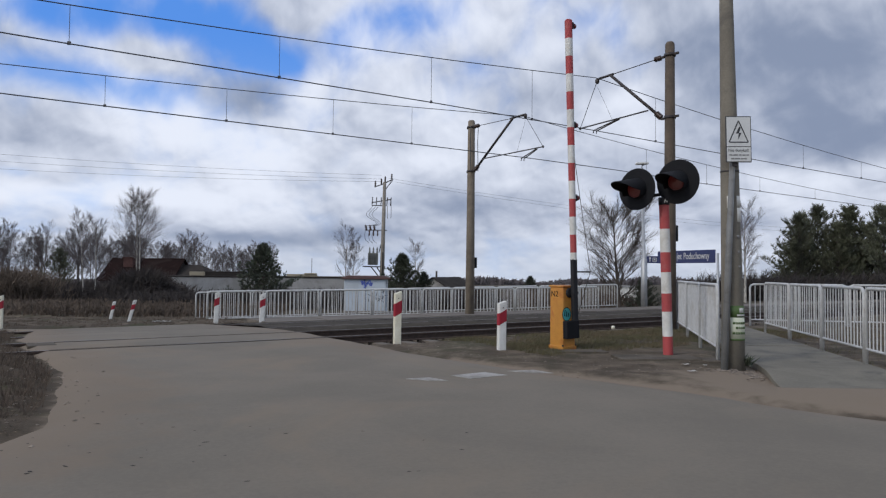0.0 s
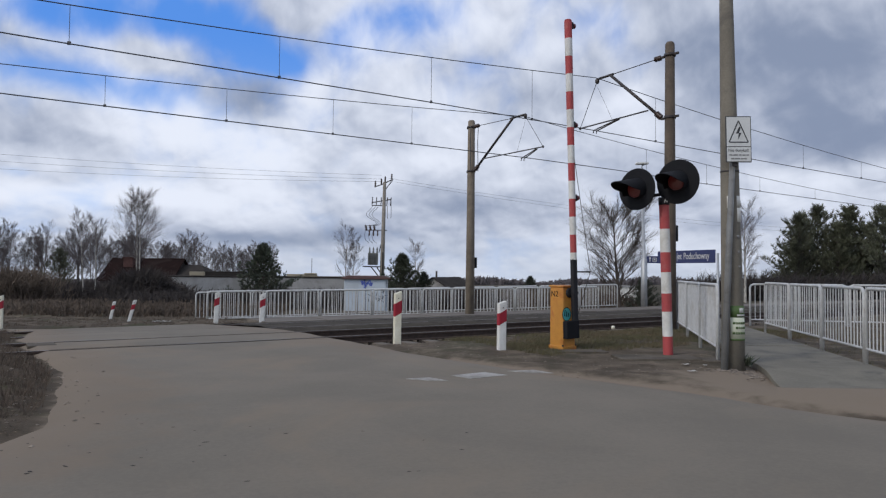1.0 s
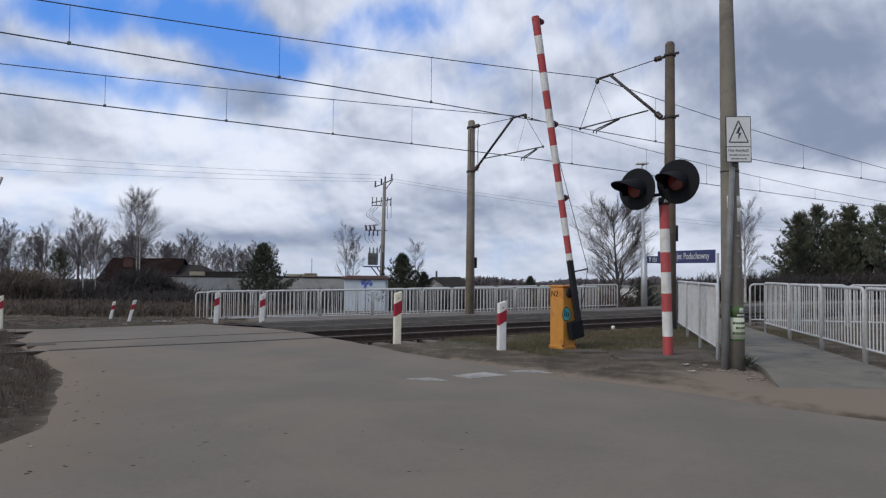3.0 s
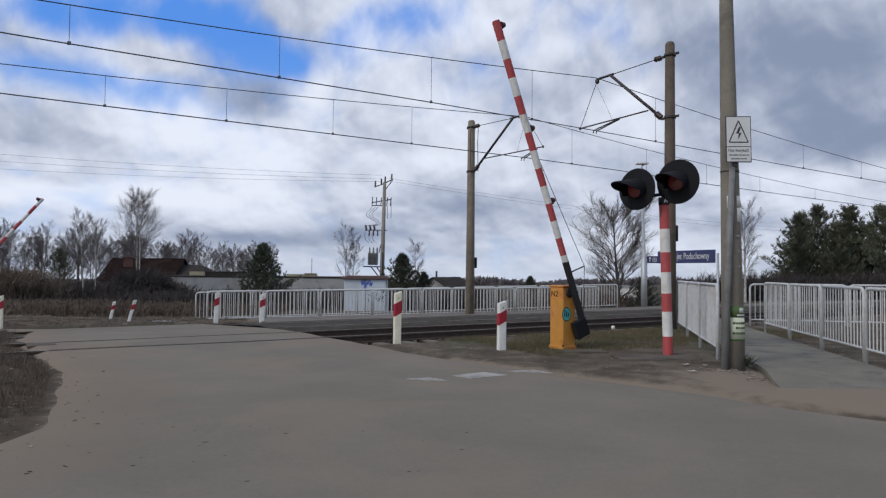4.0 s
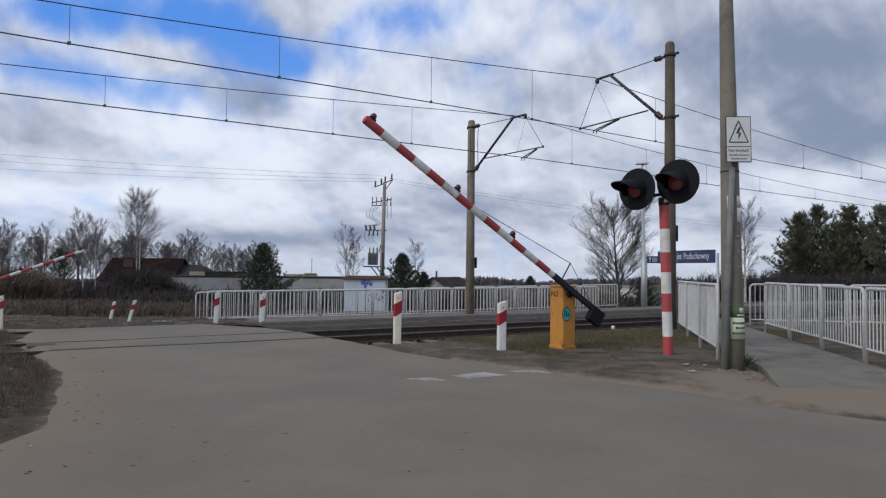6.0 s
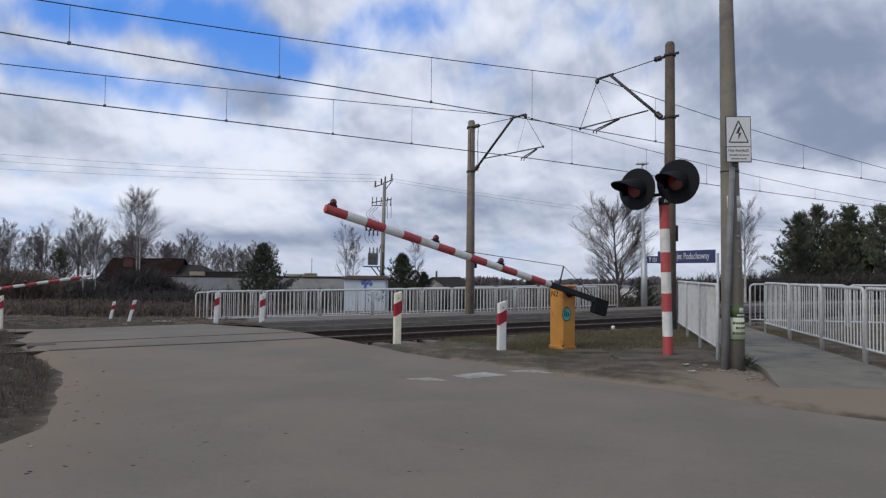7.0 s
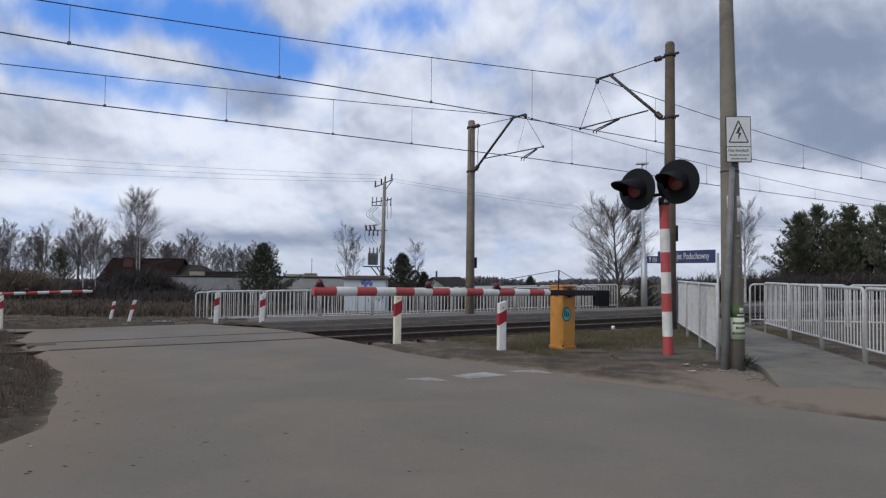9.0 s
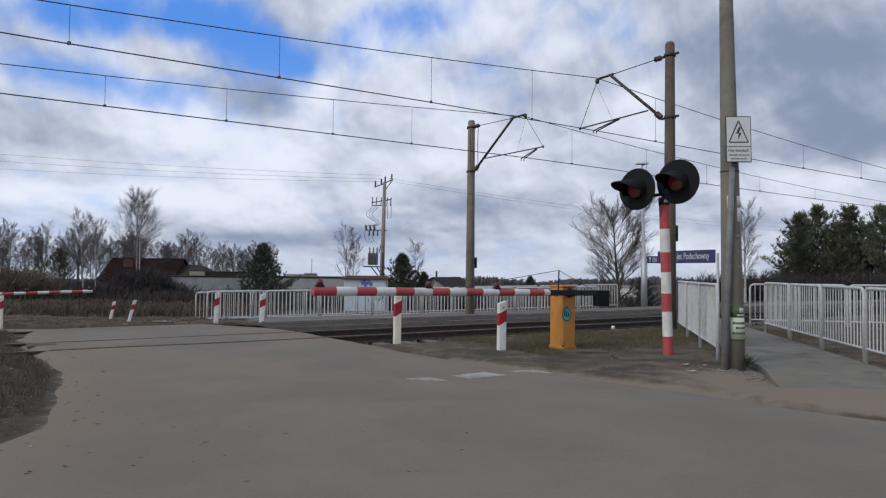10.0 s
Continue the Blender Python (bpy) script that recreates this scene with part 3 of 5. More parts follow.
# ---- fences ----
def rail_fence(points, bays, height, z0, z1, label, group, gap=0.13, bar=0.011, r=0.028):
    """Tubular fence: bays of hoop frames with thin upright bars."""
    a, b = Vector(points[0]), Vector(points[1])
    d = (b - a)
    run = d.length
    ang = math.degrees(math.atan2(d.y, d.x))
    t = thing("fence", Matrix.Translation((a.x, a.y, 0)) @ pose(0, 0, 0, 0, 0, ang), label, "fence", group)

    def zz(x):
        return z0 + (z1 - z0) * x / run
    step = run / bays
    for i in range(bays):
        x0, x1 = i * step + 0.04, (i + 1) * step - 0.04
        bm = B()
        za, zb = zz(x0), zz(x1)
        c = 0.09
        tube(bm, [(x0, 0, za - 0.12), (x0, 0, za + height - c), (x0 + 0.03, 0, za + height - 0.03), (x0 + c, 0, za + height),
                  (x1 - c, 0, zb + height), (x1 - 0.03, 0, zb + height - 0.03), (x1, 0, zb + height - c), (x1, 0, zb - 0.12)], r, 8)
        part("hoop", bm, FENCE, t, "", True)
        bm = B()
        tube(bm, [(x0, 0, za + 0.13), (x1, 0, zb + 0.13)], r * 0.75, 6)
        part("bottom_rail", bm, FENCE, t)
        cnt = max(2, int((x1 - x0) / gap))
        for k in range(1, cnt):
            x = x0 + (x1 - x0) * k / cnt
            z = zz(x)
            bm = B()
            tube(bm, [(x, 0, z + 0.13), (x, 0, z + height - 0.02)], bar, 5, cap=False)
            part("bar", bm, FENCE, t)
    return t


def fences():
    rail_fence(((-8.48, 25.0), (6.86, 30.48)), 8, 1.1, -0.53, -0.32, "white tubular steel fence along the platform approach", "platform fences", 0.14, 0.016, 0.036)
    rail_fence(((-9.46, 26.6), (8.3, 32.9)), 9, 1.1, -0.62, -0.25, "white tubular steel fence behind the platform approach", "platform fences", 0.14, 0.013, 0.030)
    rail_fence(((4.43, 11.19), (5.89, 17.44)), 3, 1.13, 0.09, 0.07, "white tubular steel fence beside the concrete path", "path fences", 0.135)
    rail_fence(((7.87, 17.0), (6.474, 9.32)), 4, 1.10, 0.09, 0.09, "white tubular steel fence beside the concrete path", "path fences", 0.13)
    rail_fence(((8.62, 19.6), (14.7, 18.0)), 5, 1.12, 0.0, 0.02, "white tubular steel fence at the end of the path", "path fences", 0.12)


fences()


# ---- overhead line ----
def concrete_mast(x, y, z0, z1, r0, r1, turn, low, top, tube_end, head, reg, hook, label, material):
    """A tapered concrete mast; its bracket reaches over the track along local +x. Places are (reach, world height)."""
    t = thing("catenary_mast", Matrix.Translation((x, y, z0)) @ pose(0, 0, 0, 0, 0, turn), label, "catenary mast", "masts of the overhead line")
    h = z1 - z0

    def at(p, side=0.0):
        return Vector((p[0], side, p[1] - z0))
    bm = B()
    tube(bm, [(0, 0, -0.4), (0, 0, h * 0.5), (0, 0, h - 0.05), (0, 0, h)], [r0 * 1.05, (r0 + r1) / 2, r1, r1 * 0.72], 10)
    part("pole", bm, material, t)
    for z in (low, top):
        bm = B()
        tube(bm, [(0, 0, z - z0 - 0.035), (0, 0, z - z0 + 0.035)], r1 + 0.03, 12)
        box(bm, -0.26, 0.26, -0.028, 0.028, z - z0 - 0.028, z - z0 + 0.028, 0.006)
        part("clamp", bm, STEEL_DARK, t)
    a, b = at((0.24, low + 0.02)), at(tube_end)
    d = (b - a).normalized()
    bm = B()
    for i in range(4):
        lathe(bm, [(0.03, -0.03), (0.08, 0.0), (0.03, 0.03)], 12, m=Matrix.Translation(a + d * (0.05 + 0.055 * i)) @ d.to_track_quat("Z", "Y").to_matrix().to_4x4())
    part("insulator", bm, INSUL, t)
    bm = B()
    tube(bm, [a + d * 0.2, b], 0.042, 8)
    part("bracket_tube", bm, STEEL_DARK, t)
    bm = B()
    back = at(tube_end) + (at(tube_end) - at(head)) * 0.22
    tube(bm, [back, at(head)], 0.036, 8)
    lathe(bm, [(0.03, 0), (0.06, 0.04), (0.06, 0.11), (0.03, 0.15)], 10, m=Matrix.Translation(at((head[0], head[1] - 0.13))))
    part("bracket_head", bm, STEEL_DARK, t)
    bm = B()
    tube(bm, [at((0.24, top)), back], 0.012, 6)
    part("stay_rod", bm, STEEL_DARK, t)
    bm = B()
    for i in range(4):
        lathe(bm, [(0.025, -0.028), (0.072, 0.0), (0.025, 0.028)], 10, m=Matrix.Translation(at((0.29 + 0.05 * i, top))) @ pose(0, 0, 0, 0, 90))
    part("stay_insulator", bm, INSUL, t)
    bm = B()
    tube(bm, [at(reg[0]), at(reg[1])], 0.020, 6)
    lathe(bm, [(0.02, -0.04), (0.045, 0), (0.02, 0.04)], 8, m=Matrix.Translation(at(reg[1])))
    part("registration_arm", bm, STEEL_DARK, t)
    for side in (-0.06, 0.06):
        bm = B()
        tip = at(hook[1], side)
        tube(bm, [at(hook[0], side * 0.4), tip, tip + Vector((0, 0, -0.07))], 0.017, 6)
        part("steady_arm", bm, STEEL_DARK, t)
    bm = B()
    tube(bm, [at((head[0] + 0.03, head[1] - 0.1)), at(reg[1])], 0.009, 5)
    part("hanger_wire", bm, WIRE, t)
    bm = B()
    f = 0.5 if head[0] < 2.7 else 0.58
    tube(bm, [at((head[0], head[1] - 0.2)), at((reg[0][0] + (reg[1][0] - reg[0][0]) * f, reg[0][1] - 0.03))], 0.004, 5)
    part("hanger_wire", bm, WIRE, t)
    for side in ((-0.12,) if head[0] < 2.7 else (-0.17, 0.17)):
        bm = B()
        tube(bm, [(0.2, side, top - z0), (r0 * 0.95, side, (top + low) / 2 - z0 + 0.3), (0.2, side, low - z0)], 0.012, 6)
        part("jumper_cable", bm, WIRE, t)
    return t


MAST = mat("weathered_mast_concrete", (0.21, 0.175, 0.135), (0.14, 0.115, 0.09), 0.9, scale=1.6, fine=30, bump=0.5, stain=(0.085, 0.07, 0.055), stain_scale=0.9, stain_amount=0.7)
MAST_BROWN = mat('brown_mast_concrete', (0.120, 0.092, 0.068), (0.075, 0.058, 0.045), 0.9, scale=1.6, fine=30, bump=0.5, stain=(0.05, 0.04, 0.033), stain_scale=0.9, stain_amount=0.7)
mast_near = concrete_mast(5.64, 17.26, -0.15, 7.2, 0.155, 0.115, TRACK + 90, 5.30, 6.87, (1.97, 6.82), (2.45, 6.81), ((0.68, 5.60), (3.10, 5.53)), ((1.66, 5.55), (2.53, 5.37)), "tall weathered brown concrete catenary mast beside the signal", MAST_BROWN)
mast_far = concrete_mast(1.01, 25.65, -0.38, 7.0, 0.175, 0.135, TRACK - 90, 5.10, 6.74, (2.40, 6.67), (3.05, 6.68), ((0.80, 5.48), (3.93, 5.46)), ((3.63, 5.43), (2.92, 5.20)), "tall weathered concrete catenary mast by the platform edge", MAST)
for mast, zz, side in ((mast_near, 2.55, -0.17), (mast_far, 2.1, -0.2)):
    bm = B()
    box(bm, -0.08, 0.08, -0.06, 0.06, zz - 0.2, zz + 0.2, 0.015, m=Matrix.Translation((0, side if mast is mast_near else -side, 0)))
    part("junction_box", bm, BLACK_MATT, mast, "small black box strapped to the mast")


def overhead(d, mess, cont, drops):
    """One track's line: carrying cable, paired contact wires and droppers."""
    t = thing("overhead_line", Matrix(), "dark overhead wires hung on thin droppers above the track", "overhead line", "overhead lines")
    ma, mz = [p[0] for p in mess], [p[1] for p in mess]
    ca, cz = [p[0] for p in cont], [p[1] for p in cont]
    bm = B()
    tube(bm, [tp(a, d, z) for a, z in mess], 0.0105, 6)
    part("carrying_cable", bm, WIRE, t)
    for o in (-0.02, 0.03):
        bm = B()
        tube(bm, [tp(a, d + o, z + (0.02 if o > 0 else 0)) for a, z in cont], 0.0095, 6)
        part("contact_wire", bm, WIRE, t)
    for a in drops:
        bm = B()
        tube(bm, [tp(a, d, float(np.interp(a, ma, mz))), tp(a, d, float(np.interp(a, ca, cz)))], 0.0055, 5)
        box(bm, -0.03, 0.03, -0.012, 0.012, -0.03, 0.03, m=Matrix.Translation(tp(a, d, float(np.interp(a, ca, cz)) + 0.02)))
        part("dropper", bm, WIRE, t)
    return t


def sagging(a0, z0, a1, z1, low, cnt=14):
    """A hanging cable: low metres of sag under its chord."""
    return [(a0 + (a1 - a0) * i / cnt, z0 + (z1 - z0) * i / cnt - low * 4 * (i / cnt) * (1 - i / cnt)) for i in range(cnt + 1)]


near_mess = sagging(-46, 6.97, 14.6, 6.97, 1.30, 24) + sagging(14.6, 6.97, 75, 6.97, 1.22, 24)[1:]
far_mess = sagging(-46, 6.68, 15.4, 6.68, 1.15, 24) + sagging(15.4, 6.68, 76, 6.68, 1.27, 24)[1:]
overhead(13.92, near_mess, [(-46, 5.36), (1, 5.37), (9, 5.44), (14.6, 5.44), (25, 5.37), (75, 5.3)], [-11, -6.5, -2.5, 1.3, 5.2, 9.0, 12.2, 17.2, 21.4, 25.6, 30, 36, 43])
overhead(17.92, far_mess, [(-46, 5.14), (0, 5.17), (10, 5.23), (15.6, 5.27), (20, 5.25), (25, 5.16), (42, 5.07), (76, 5.1)], [-13, -8, -3, 2.45, 5.3, 8.3, 10.9, 17.6, 21.6, 25.4, 29.3, 34, 40])


# ---- crossing signal ----
def crossing_signal():
    t = thing("crossing_signal", Matrix.Translation((3.85, 11.87, 0)), "twin red crossing signal on a red and white striped post", "crossing signal")
    lean = Matrix.Translation((0, 0, 0)) @ pose(0, 0, 0, 0, -1.6)
    z, i = -0.1, 0
    marks = (0.33, 0.75, 1.06, 1.42, 1.76, 2.16, 2.58)
    for e in marks:
        bm = B()
        tube(bm, [(0, 0, z), (0, 0, e)], 0.083, 18, cap=False)
        bmesh.ops.transform(bm, matrix=lean, verts=bm.verts[:])
        part("red_band" if i % 2 == 0 else "white_band", bm, RED_FADED if i % 2 == 0 else WHITE, t, "faded red post section" if i % 2 == 0 else "white post section", True)
        z, i = e, i + 1
    bm = B()
    tube(bm, [(0, 0, 2.57), (0, 0, 2.70)], 0.092, 14)
    tube(bm, [(-0.36, -0.02, 2.72), (0.24, 0.0, 2.78)], 0.028, 8)
    box(bm, -0.05, 0.05, -0.12, -0.06, 2.58, 2.68, 0.01)
    bmesh.ops.transform(bm, matrix=lean, verts=bm.verts[:])
    part("bracket", bm, BLACK, t)
    bm = B()
    for x in (-0.022, 0.018):
        box(bm, -0.009, 0.009, -0.126, -0.119, -0.028, 0.028, m=lean @ Matrix.Translation((x, 0, 2.63)) @ pose(0, 0, 0, 0, 20))
    part("plate_mark", bm, WHITE, t)
    for x, y, zc, r, lit, turn in ((-0.55, -0.05, 2.83, 0.358, 0.9, -50), (0.08, -0.25, 2.94, 0.376, 0.6, -44)):
        m = Matrix.Translation((x, y, zc)) @ pose(0, 0, 0, 90, 0, turn)
        bm = B()
        lathe(bm, [(r - 0.012, -0.006), (r, -0.004), (r, 0.004), (r - 0.012, 0.008)], 40)
        lathe(bm, [(0.17, 0.006), (0.17, 0.05), (0.15, 0.055)], 28)
        bmesh.ops.transform(bm, matrix=m, verts=bm.verts[:])
        head = part("signal_head", bm, BLACK_MATT, t, "round black signal board")
        bm = B()
        tube(bm, [(0, 0, -0.22), (0, 0, 0)], [0.10, 0.16], 20)
        bmesh.ops.transform(bm, matrix=m, verts=bm.verts[:])
        part("lamp_housing", bm, BLACK, head)
        bm = B()
        lathe(bm, [(0.150, 0.050), (0.140, 0.066), (0.09, 0.086), (0.02, 0.094)], 26)
        bmesh.ops.transform(bm, matrix=m, verts=bm.verts[:])
        part("lens", bm, LENS_A if lit > 0.7 else LENS_B, head, "dim red signal lens")
        # hood: part of a cone that juts out above the lens
        bm = B()
        grid = []
        for k in range(29):
            a = radians(-30 + 240 * k / 28)
            up = max(0.0, math.sin(a))
            long = 0.14 + 0.46 * up ** 0.65
            ring = []
            for rr, zz in ((0.192, 0.01), (0.190 + 0.012 * up, 0.03 + long), (0.182 + 0.012 * up, 0.03 + long), (0.184, 0.01)):
                ring.append(bm.verts.new((rr * math.cos(a), rr * math.sin(a) - 0.20 * zz, zz)))
            grid.append(ring)
        for r0, r1 in zip(grid, grid[1:]):
            for k in range(4):
                bm.faces.new((r0[k], r0[(k + 1) % 4], r1[(k + 1) % 4], r1[k]))
        bm.faces.new(grid[0])
        bm.faces.new(grid[-1])
        bmesh.ops.transform(bm, matrix=m, verts=bm.verts[:])
        part("hood", bm, BLACK_MATT, head, "", False)
    return t


def lens_mat(name, strength):
    m = mat(name, (0.095, 0.042, 0.040), (0.075, 0.040, 0.036), 0.35, scale=30, fine=120, bump=0.4)
    b = m.node_tree.nodes["Principled BSDF"]
    b.inputs["Emission Color"].default_value = (0.8, 0.045, 0.04, 1)
    b.inputs["Emission Strength"].default_value = strength
    return m


LENS_A, LENS_B = lens_mat("lit_red_lens", 0.018), lens_mat("dim_red_lens", 0.014)
crossing_signal()


# ---- sign pole by the path ----
SIGN_WHITE = mat("sign_white", (0.60, 0.61, 0.60), (0.54, 0.55, 0.54), 0.45, scale=3, bump=0.0, stain=(0.4, 0.39, 0.36), stain_amount=0.25)
SIGN_BLACK = mat("sign_black", (0.03, 0.03, 0.033), (0.045, 0.045, 0.045), 0.5, bump=0.0)
SIGN_GREY = mat("faded_print", (0.14, 0.14, 0.14), (0.2, 0.2, 0.2), 0.6, bump=0.0)
POSTER = mat("pale_poster", (0.58, 0.60, 0.47), (0.52, 0.54, 0.42), 0.7, bump=0.0)
POSTER_GREEN = mat("green_poster", (0.07, 0.12, 0.035), (0.06, 0.1, 0.03), 0.7, bump=0.0)
PAPER = mat("torn_white_paper", (0.62, 0.61, 0.58), (0.5, 0.49, 0.46), 0.8, bump=0.1)


POST_GREY = mat("grey_post_paint", (0.185, 0.187, 0.185), (0.14, 0.142, 0.14), 0.6, scale=3, bump=0.1, stain=(0.07, 0.06, 0.05), stain_scale=2.0, stain_amount=0.5)
POLE = mat('grey_pole_concrete', (0.20, 0.18, 0.145), (0.15, 0.135, 0.11), 0.9, scale=1.6, fine=40, bump=0.5, stain=(0.07, 0.065, 0.06), stain_scale=1.1, stain_amount=0.6)


def sign_pole():
    t = thing("sign_pole", Matrix.Translation((4.39, 10.5, 0)), "tapered weathered concrete pole with a high voltage warning sign", "utility pole")

    def spine(z):
        return -0.0178 * z, 0.168 - 0.0125 * z
    bm = B()
    tube(bm, [(spine(z)[0], 0, z) for z in (-0.3, 2.0, 5.0, 8.6)], [spine(z)[1] for z in (-0.3, 2.0, 5.0, 8.6)], 14)
    part("pole", bm, POLE, t)
    bm = B()
    tube(bm, [(-0.225, -0.19, -0.2), (-0.07, -0.17, 3.35)], [0.052, 0.040], 12)
    part("sign_post", bm, POST_GREY, t, "dark grey painted steel sign post", True)
    for z in (2.95,):
        bm = B()
        x, r = spine(z)
        tube(bm, [(x, 0, z - 0.012), (x, 0, z + 0.012)], r + 0.006, 14)
        part("strap", bm, STEEL_DARK, t)

    def wrapped(name, z0, z1, a0, a1, material, parent, label="", lift=0.004):
        """A sheet pasted round the pole between two angles, counted from the front towards +x."""
        bm = B()
        grid = []
        for z in (z0, z1):
            x, r = spine(z)
            for rr in (r + lift, r - 0.004):
                grid.append([bm.verts.new((x + rr * math.sin(radians(a0 + (a1 - a0) * k / 8)), -rr * math.cos(radians(a0 + (a1 - a0) * k / 8)), z)) for k in range(9)])
        fo, fi, co, ci = grid
        for k in range(8):
            bm.faces.new((fo[k], fo[k + 1], co[k + 1], co[k]))
            bm.faces.new((fo[k], fi[k], fi[k + 1], fo[k + 1]))
            bm.faces.new((co[k], co[k + 1], ci[k + 1], ci[k]))
        for k in (0, 8):
            bm.faces.new((fo[k], co[k], ci[k], fi[k]))
        return part(name, bm, material, parent, label, True)
    sg = Matrix.Translation((-0.023, -0.245, 3.40)) @ pose(0, 0, 0, 0, -1.0, 3)
    bm = B()
    box(bm, -0.195, 0.195, -0.008, 0.008, -0.345, 0.345, 0.006, m=sg)
    sign = part("warning_sign", bm, SIGN_BLACK, t, "white high voltage warning sign with a black rim")
    bm = B()
    box(bm, -0.18, 0.18, -0.011, 0.0, -0.105, 0.33, m=sg)
    box(bm, -0.18, 0.18, -0.011, 0.0, -0.33, -0.118, m=sg)
    part("sign_face", bm, SIGN_WHITE, sign)
    bm = B()
    tri = [Vector((0, 0, 0.275)), Vector((-0.145, 0, -0.045)), Vector((0.145, 0, -0.045))]
    for k in range(3):
        a, b = tri[k], tri[(k + 1) % 3]
        d = (b - a).normalized()
        nn = Vector((d.z, 0, -d.x)) * 0.009
        f = [bm.verts.new(sg @ (p + Vector((0, -0.0135, 0)))) for p in (a + nn, b + nn, b - nn, a - nn)]
        bm.faces.new(f)
    bolt = ((0.012, 0.19), (-0.045, 0.08), (0.0, 0.088), (-0.012, -0.015), (0.045, 0.098), (0.005, 0.092), (0.035, 0.175))
    bm.faces.new([bm.verts.new(sg @ Vector((x, -0.0135, z))) for x, z in bolt])
    part("lightning_mark", bm, SIGN_BLACK, sign)
    writing("lettering", "Nie dotykać", 0.063, SIGN_BLACK, sign, sg @ Matrix.Translation((-0.165, -0.012, -0.165)) @ pose(0, 0, 0, 90))
    for zc, wd in ((-0.235, 0.15), (-0.29, 0.12)):
        bm = B()
        x = -wd
        k = 0
        while x < wd:
            e = min(wd, x + (0.05, 0.075, 0.04)[k % 3])
            box(bm, x, e, -0.0145, -0.009, zc - 0.009, zc + 0.009, m=sg)
            x, k = e + 0.012, k + 1
        part("text_bar", bm, SIGN_GREY, sign)
    bm = B()
    box(bm, -0.10, -0.02, -0.225, -0.16, 3.0, 3.08, 0.008)
    part("sign_bracket", bm, STEEL_DARK, t)
    for z0, z1, a0, a1 in ((2.39, 2.57, -42, -14), (2.18, 2.375, -38, -10), (2.41, 2.57, 18, 62), (2.18, 2.395, 20, 66)):
        wrapped("paper_scrap", z0, z1, a0, a1, PAPER, t, "torn white paper pasted on the concrete")
    rnd = random.Random(8)
    for i in range(9):
        z = 1.50 + 0.075 * i + rnd.uniform(-0.015, 0.015)
        a = -48 + rnd.uniform(-6, 6) if i % 3 else 10 + rnd.uniform(-8, 8)
        wrapped("paper_scrap", z, z + rnd.uniform(0.03, 0.07), a, a + rnd.uniform(8, 22), CONCRETE_PALE, t, "faded remains of paper")
    poster = wrapped("poster", 0.44, 0.755, -34, 70, POSTER, t, "pale notice with rows of faded text")
    wrapped("poster_head", 0.755, 0.93, -32, 68, POSTER_GREEN, poster, "dark green notice top", 0.006)
    wrapped("poster_foot", 0.41, 0.44, -34, 70, POSTER_GREEN, poster, "", 0.006)
    wrapped("poster_mark", 0.775, 0.80, 0, 52, PAPER, poster, "", 0.009)
    wrapped("poster_mark", 0.825, 0.895, 14, 40, PAPER, poster, "", 0.009)
    for z, a0, a1 in ((0.655, -22, 62), (0.585, -8, 58), (0.505, -24, 64)):
        a, k = a0, 0
        while a < a1:
            e = min(a1, a + (13, 8, 10)[k % 3])
            wrapped("text_bar", z, z + 0.034, a, e, POSTER_GREEN, poster, "", 0.007)
            a, k = e + 3.5, k + 1
    return t


CONCRETE_PALE = mat("pale_paper_remains", (0.24, 0.235, 0.225), (0.19, 0.185, 0.175), 0.9, scale=20, bump=0.1)
sign_pole()


# ---- marker posts ----
def marker_post(x, y, z, h, lx, ly, cream, turn=20, w=0.075, d=0.055):
    t = thing("marker_post", Matrix.Translation((x, y, z)) @ pose(0, 0, 0, ly, lx, turn), ("yellowed " if cream else "") + "white roadside marker post with a slanted red band" + (", leaning" if abs(lx) > 4 else ""), "marker post", "marker posts at the crossing")
    bm = B()
    vs = box(bm, -w, w, -d, d, -0.15, h, 0.02)
    for v in bm.verts:
        if v.co.z > h - 0.06:
            v.co.z += v.co.x * 0.35
    part("post", bm, CREAM if cream else WHITE, t)
    bm = B()
    box(bm, -w - 0.003, w + 0.003, -d - 0.003, d + 0.003, h * 0.55, h * 0.82, 0.018)
    for v in bm.verts:
        v.co.z += v.co.x * 0.55
    part("red_band", bm, RED, t, "deep red reflective band")
    bm = B()
    lathe(bm, [(0.012, 0), (0.012, 0.008)], 8, m=Matrix.Translation((0.0, -d, h * 0.88)) @ pose(0, 0, 0, 90))
    part("bolt", bm, STEEL_DARK, t)


marker_post(1.06, 12.45, 0.0, 0.86, 0.5, 0, False)
marker_post(-0.91, 14.1, -0.06, 1.02, 0.4, 0, True)
marker_post(-5.44, 21.0, -0.22, 0.88, 2, 0, False)
marker_post(-7.31, 22.5, -0.32, 0.95, 2, 0, False)
marker_post(-10.75, 23.9, -0.45, 0.76, 14, 0, False, 20, 0.055, 0.045)
marker_post(-12.2, 25.6, -0.52, 0.68, 11, 0, False, 20, 0.052, 0.045)
marker_post(-12.70, 20.0, -0.33, 0.88, 0, 0, True)


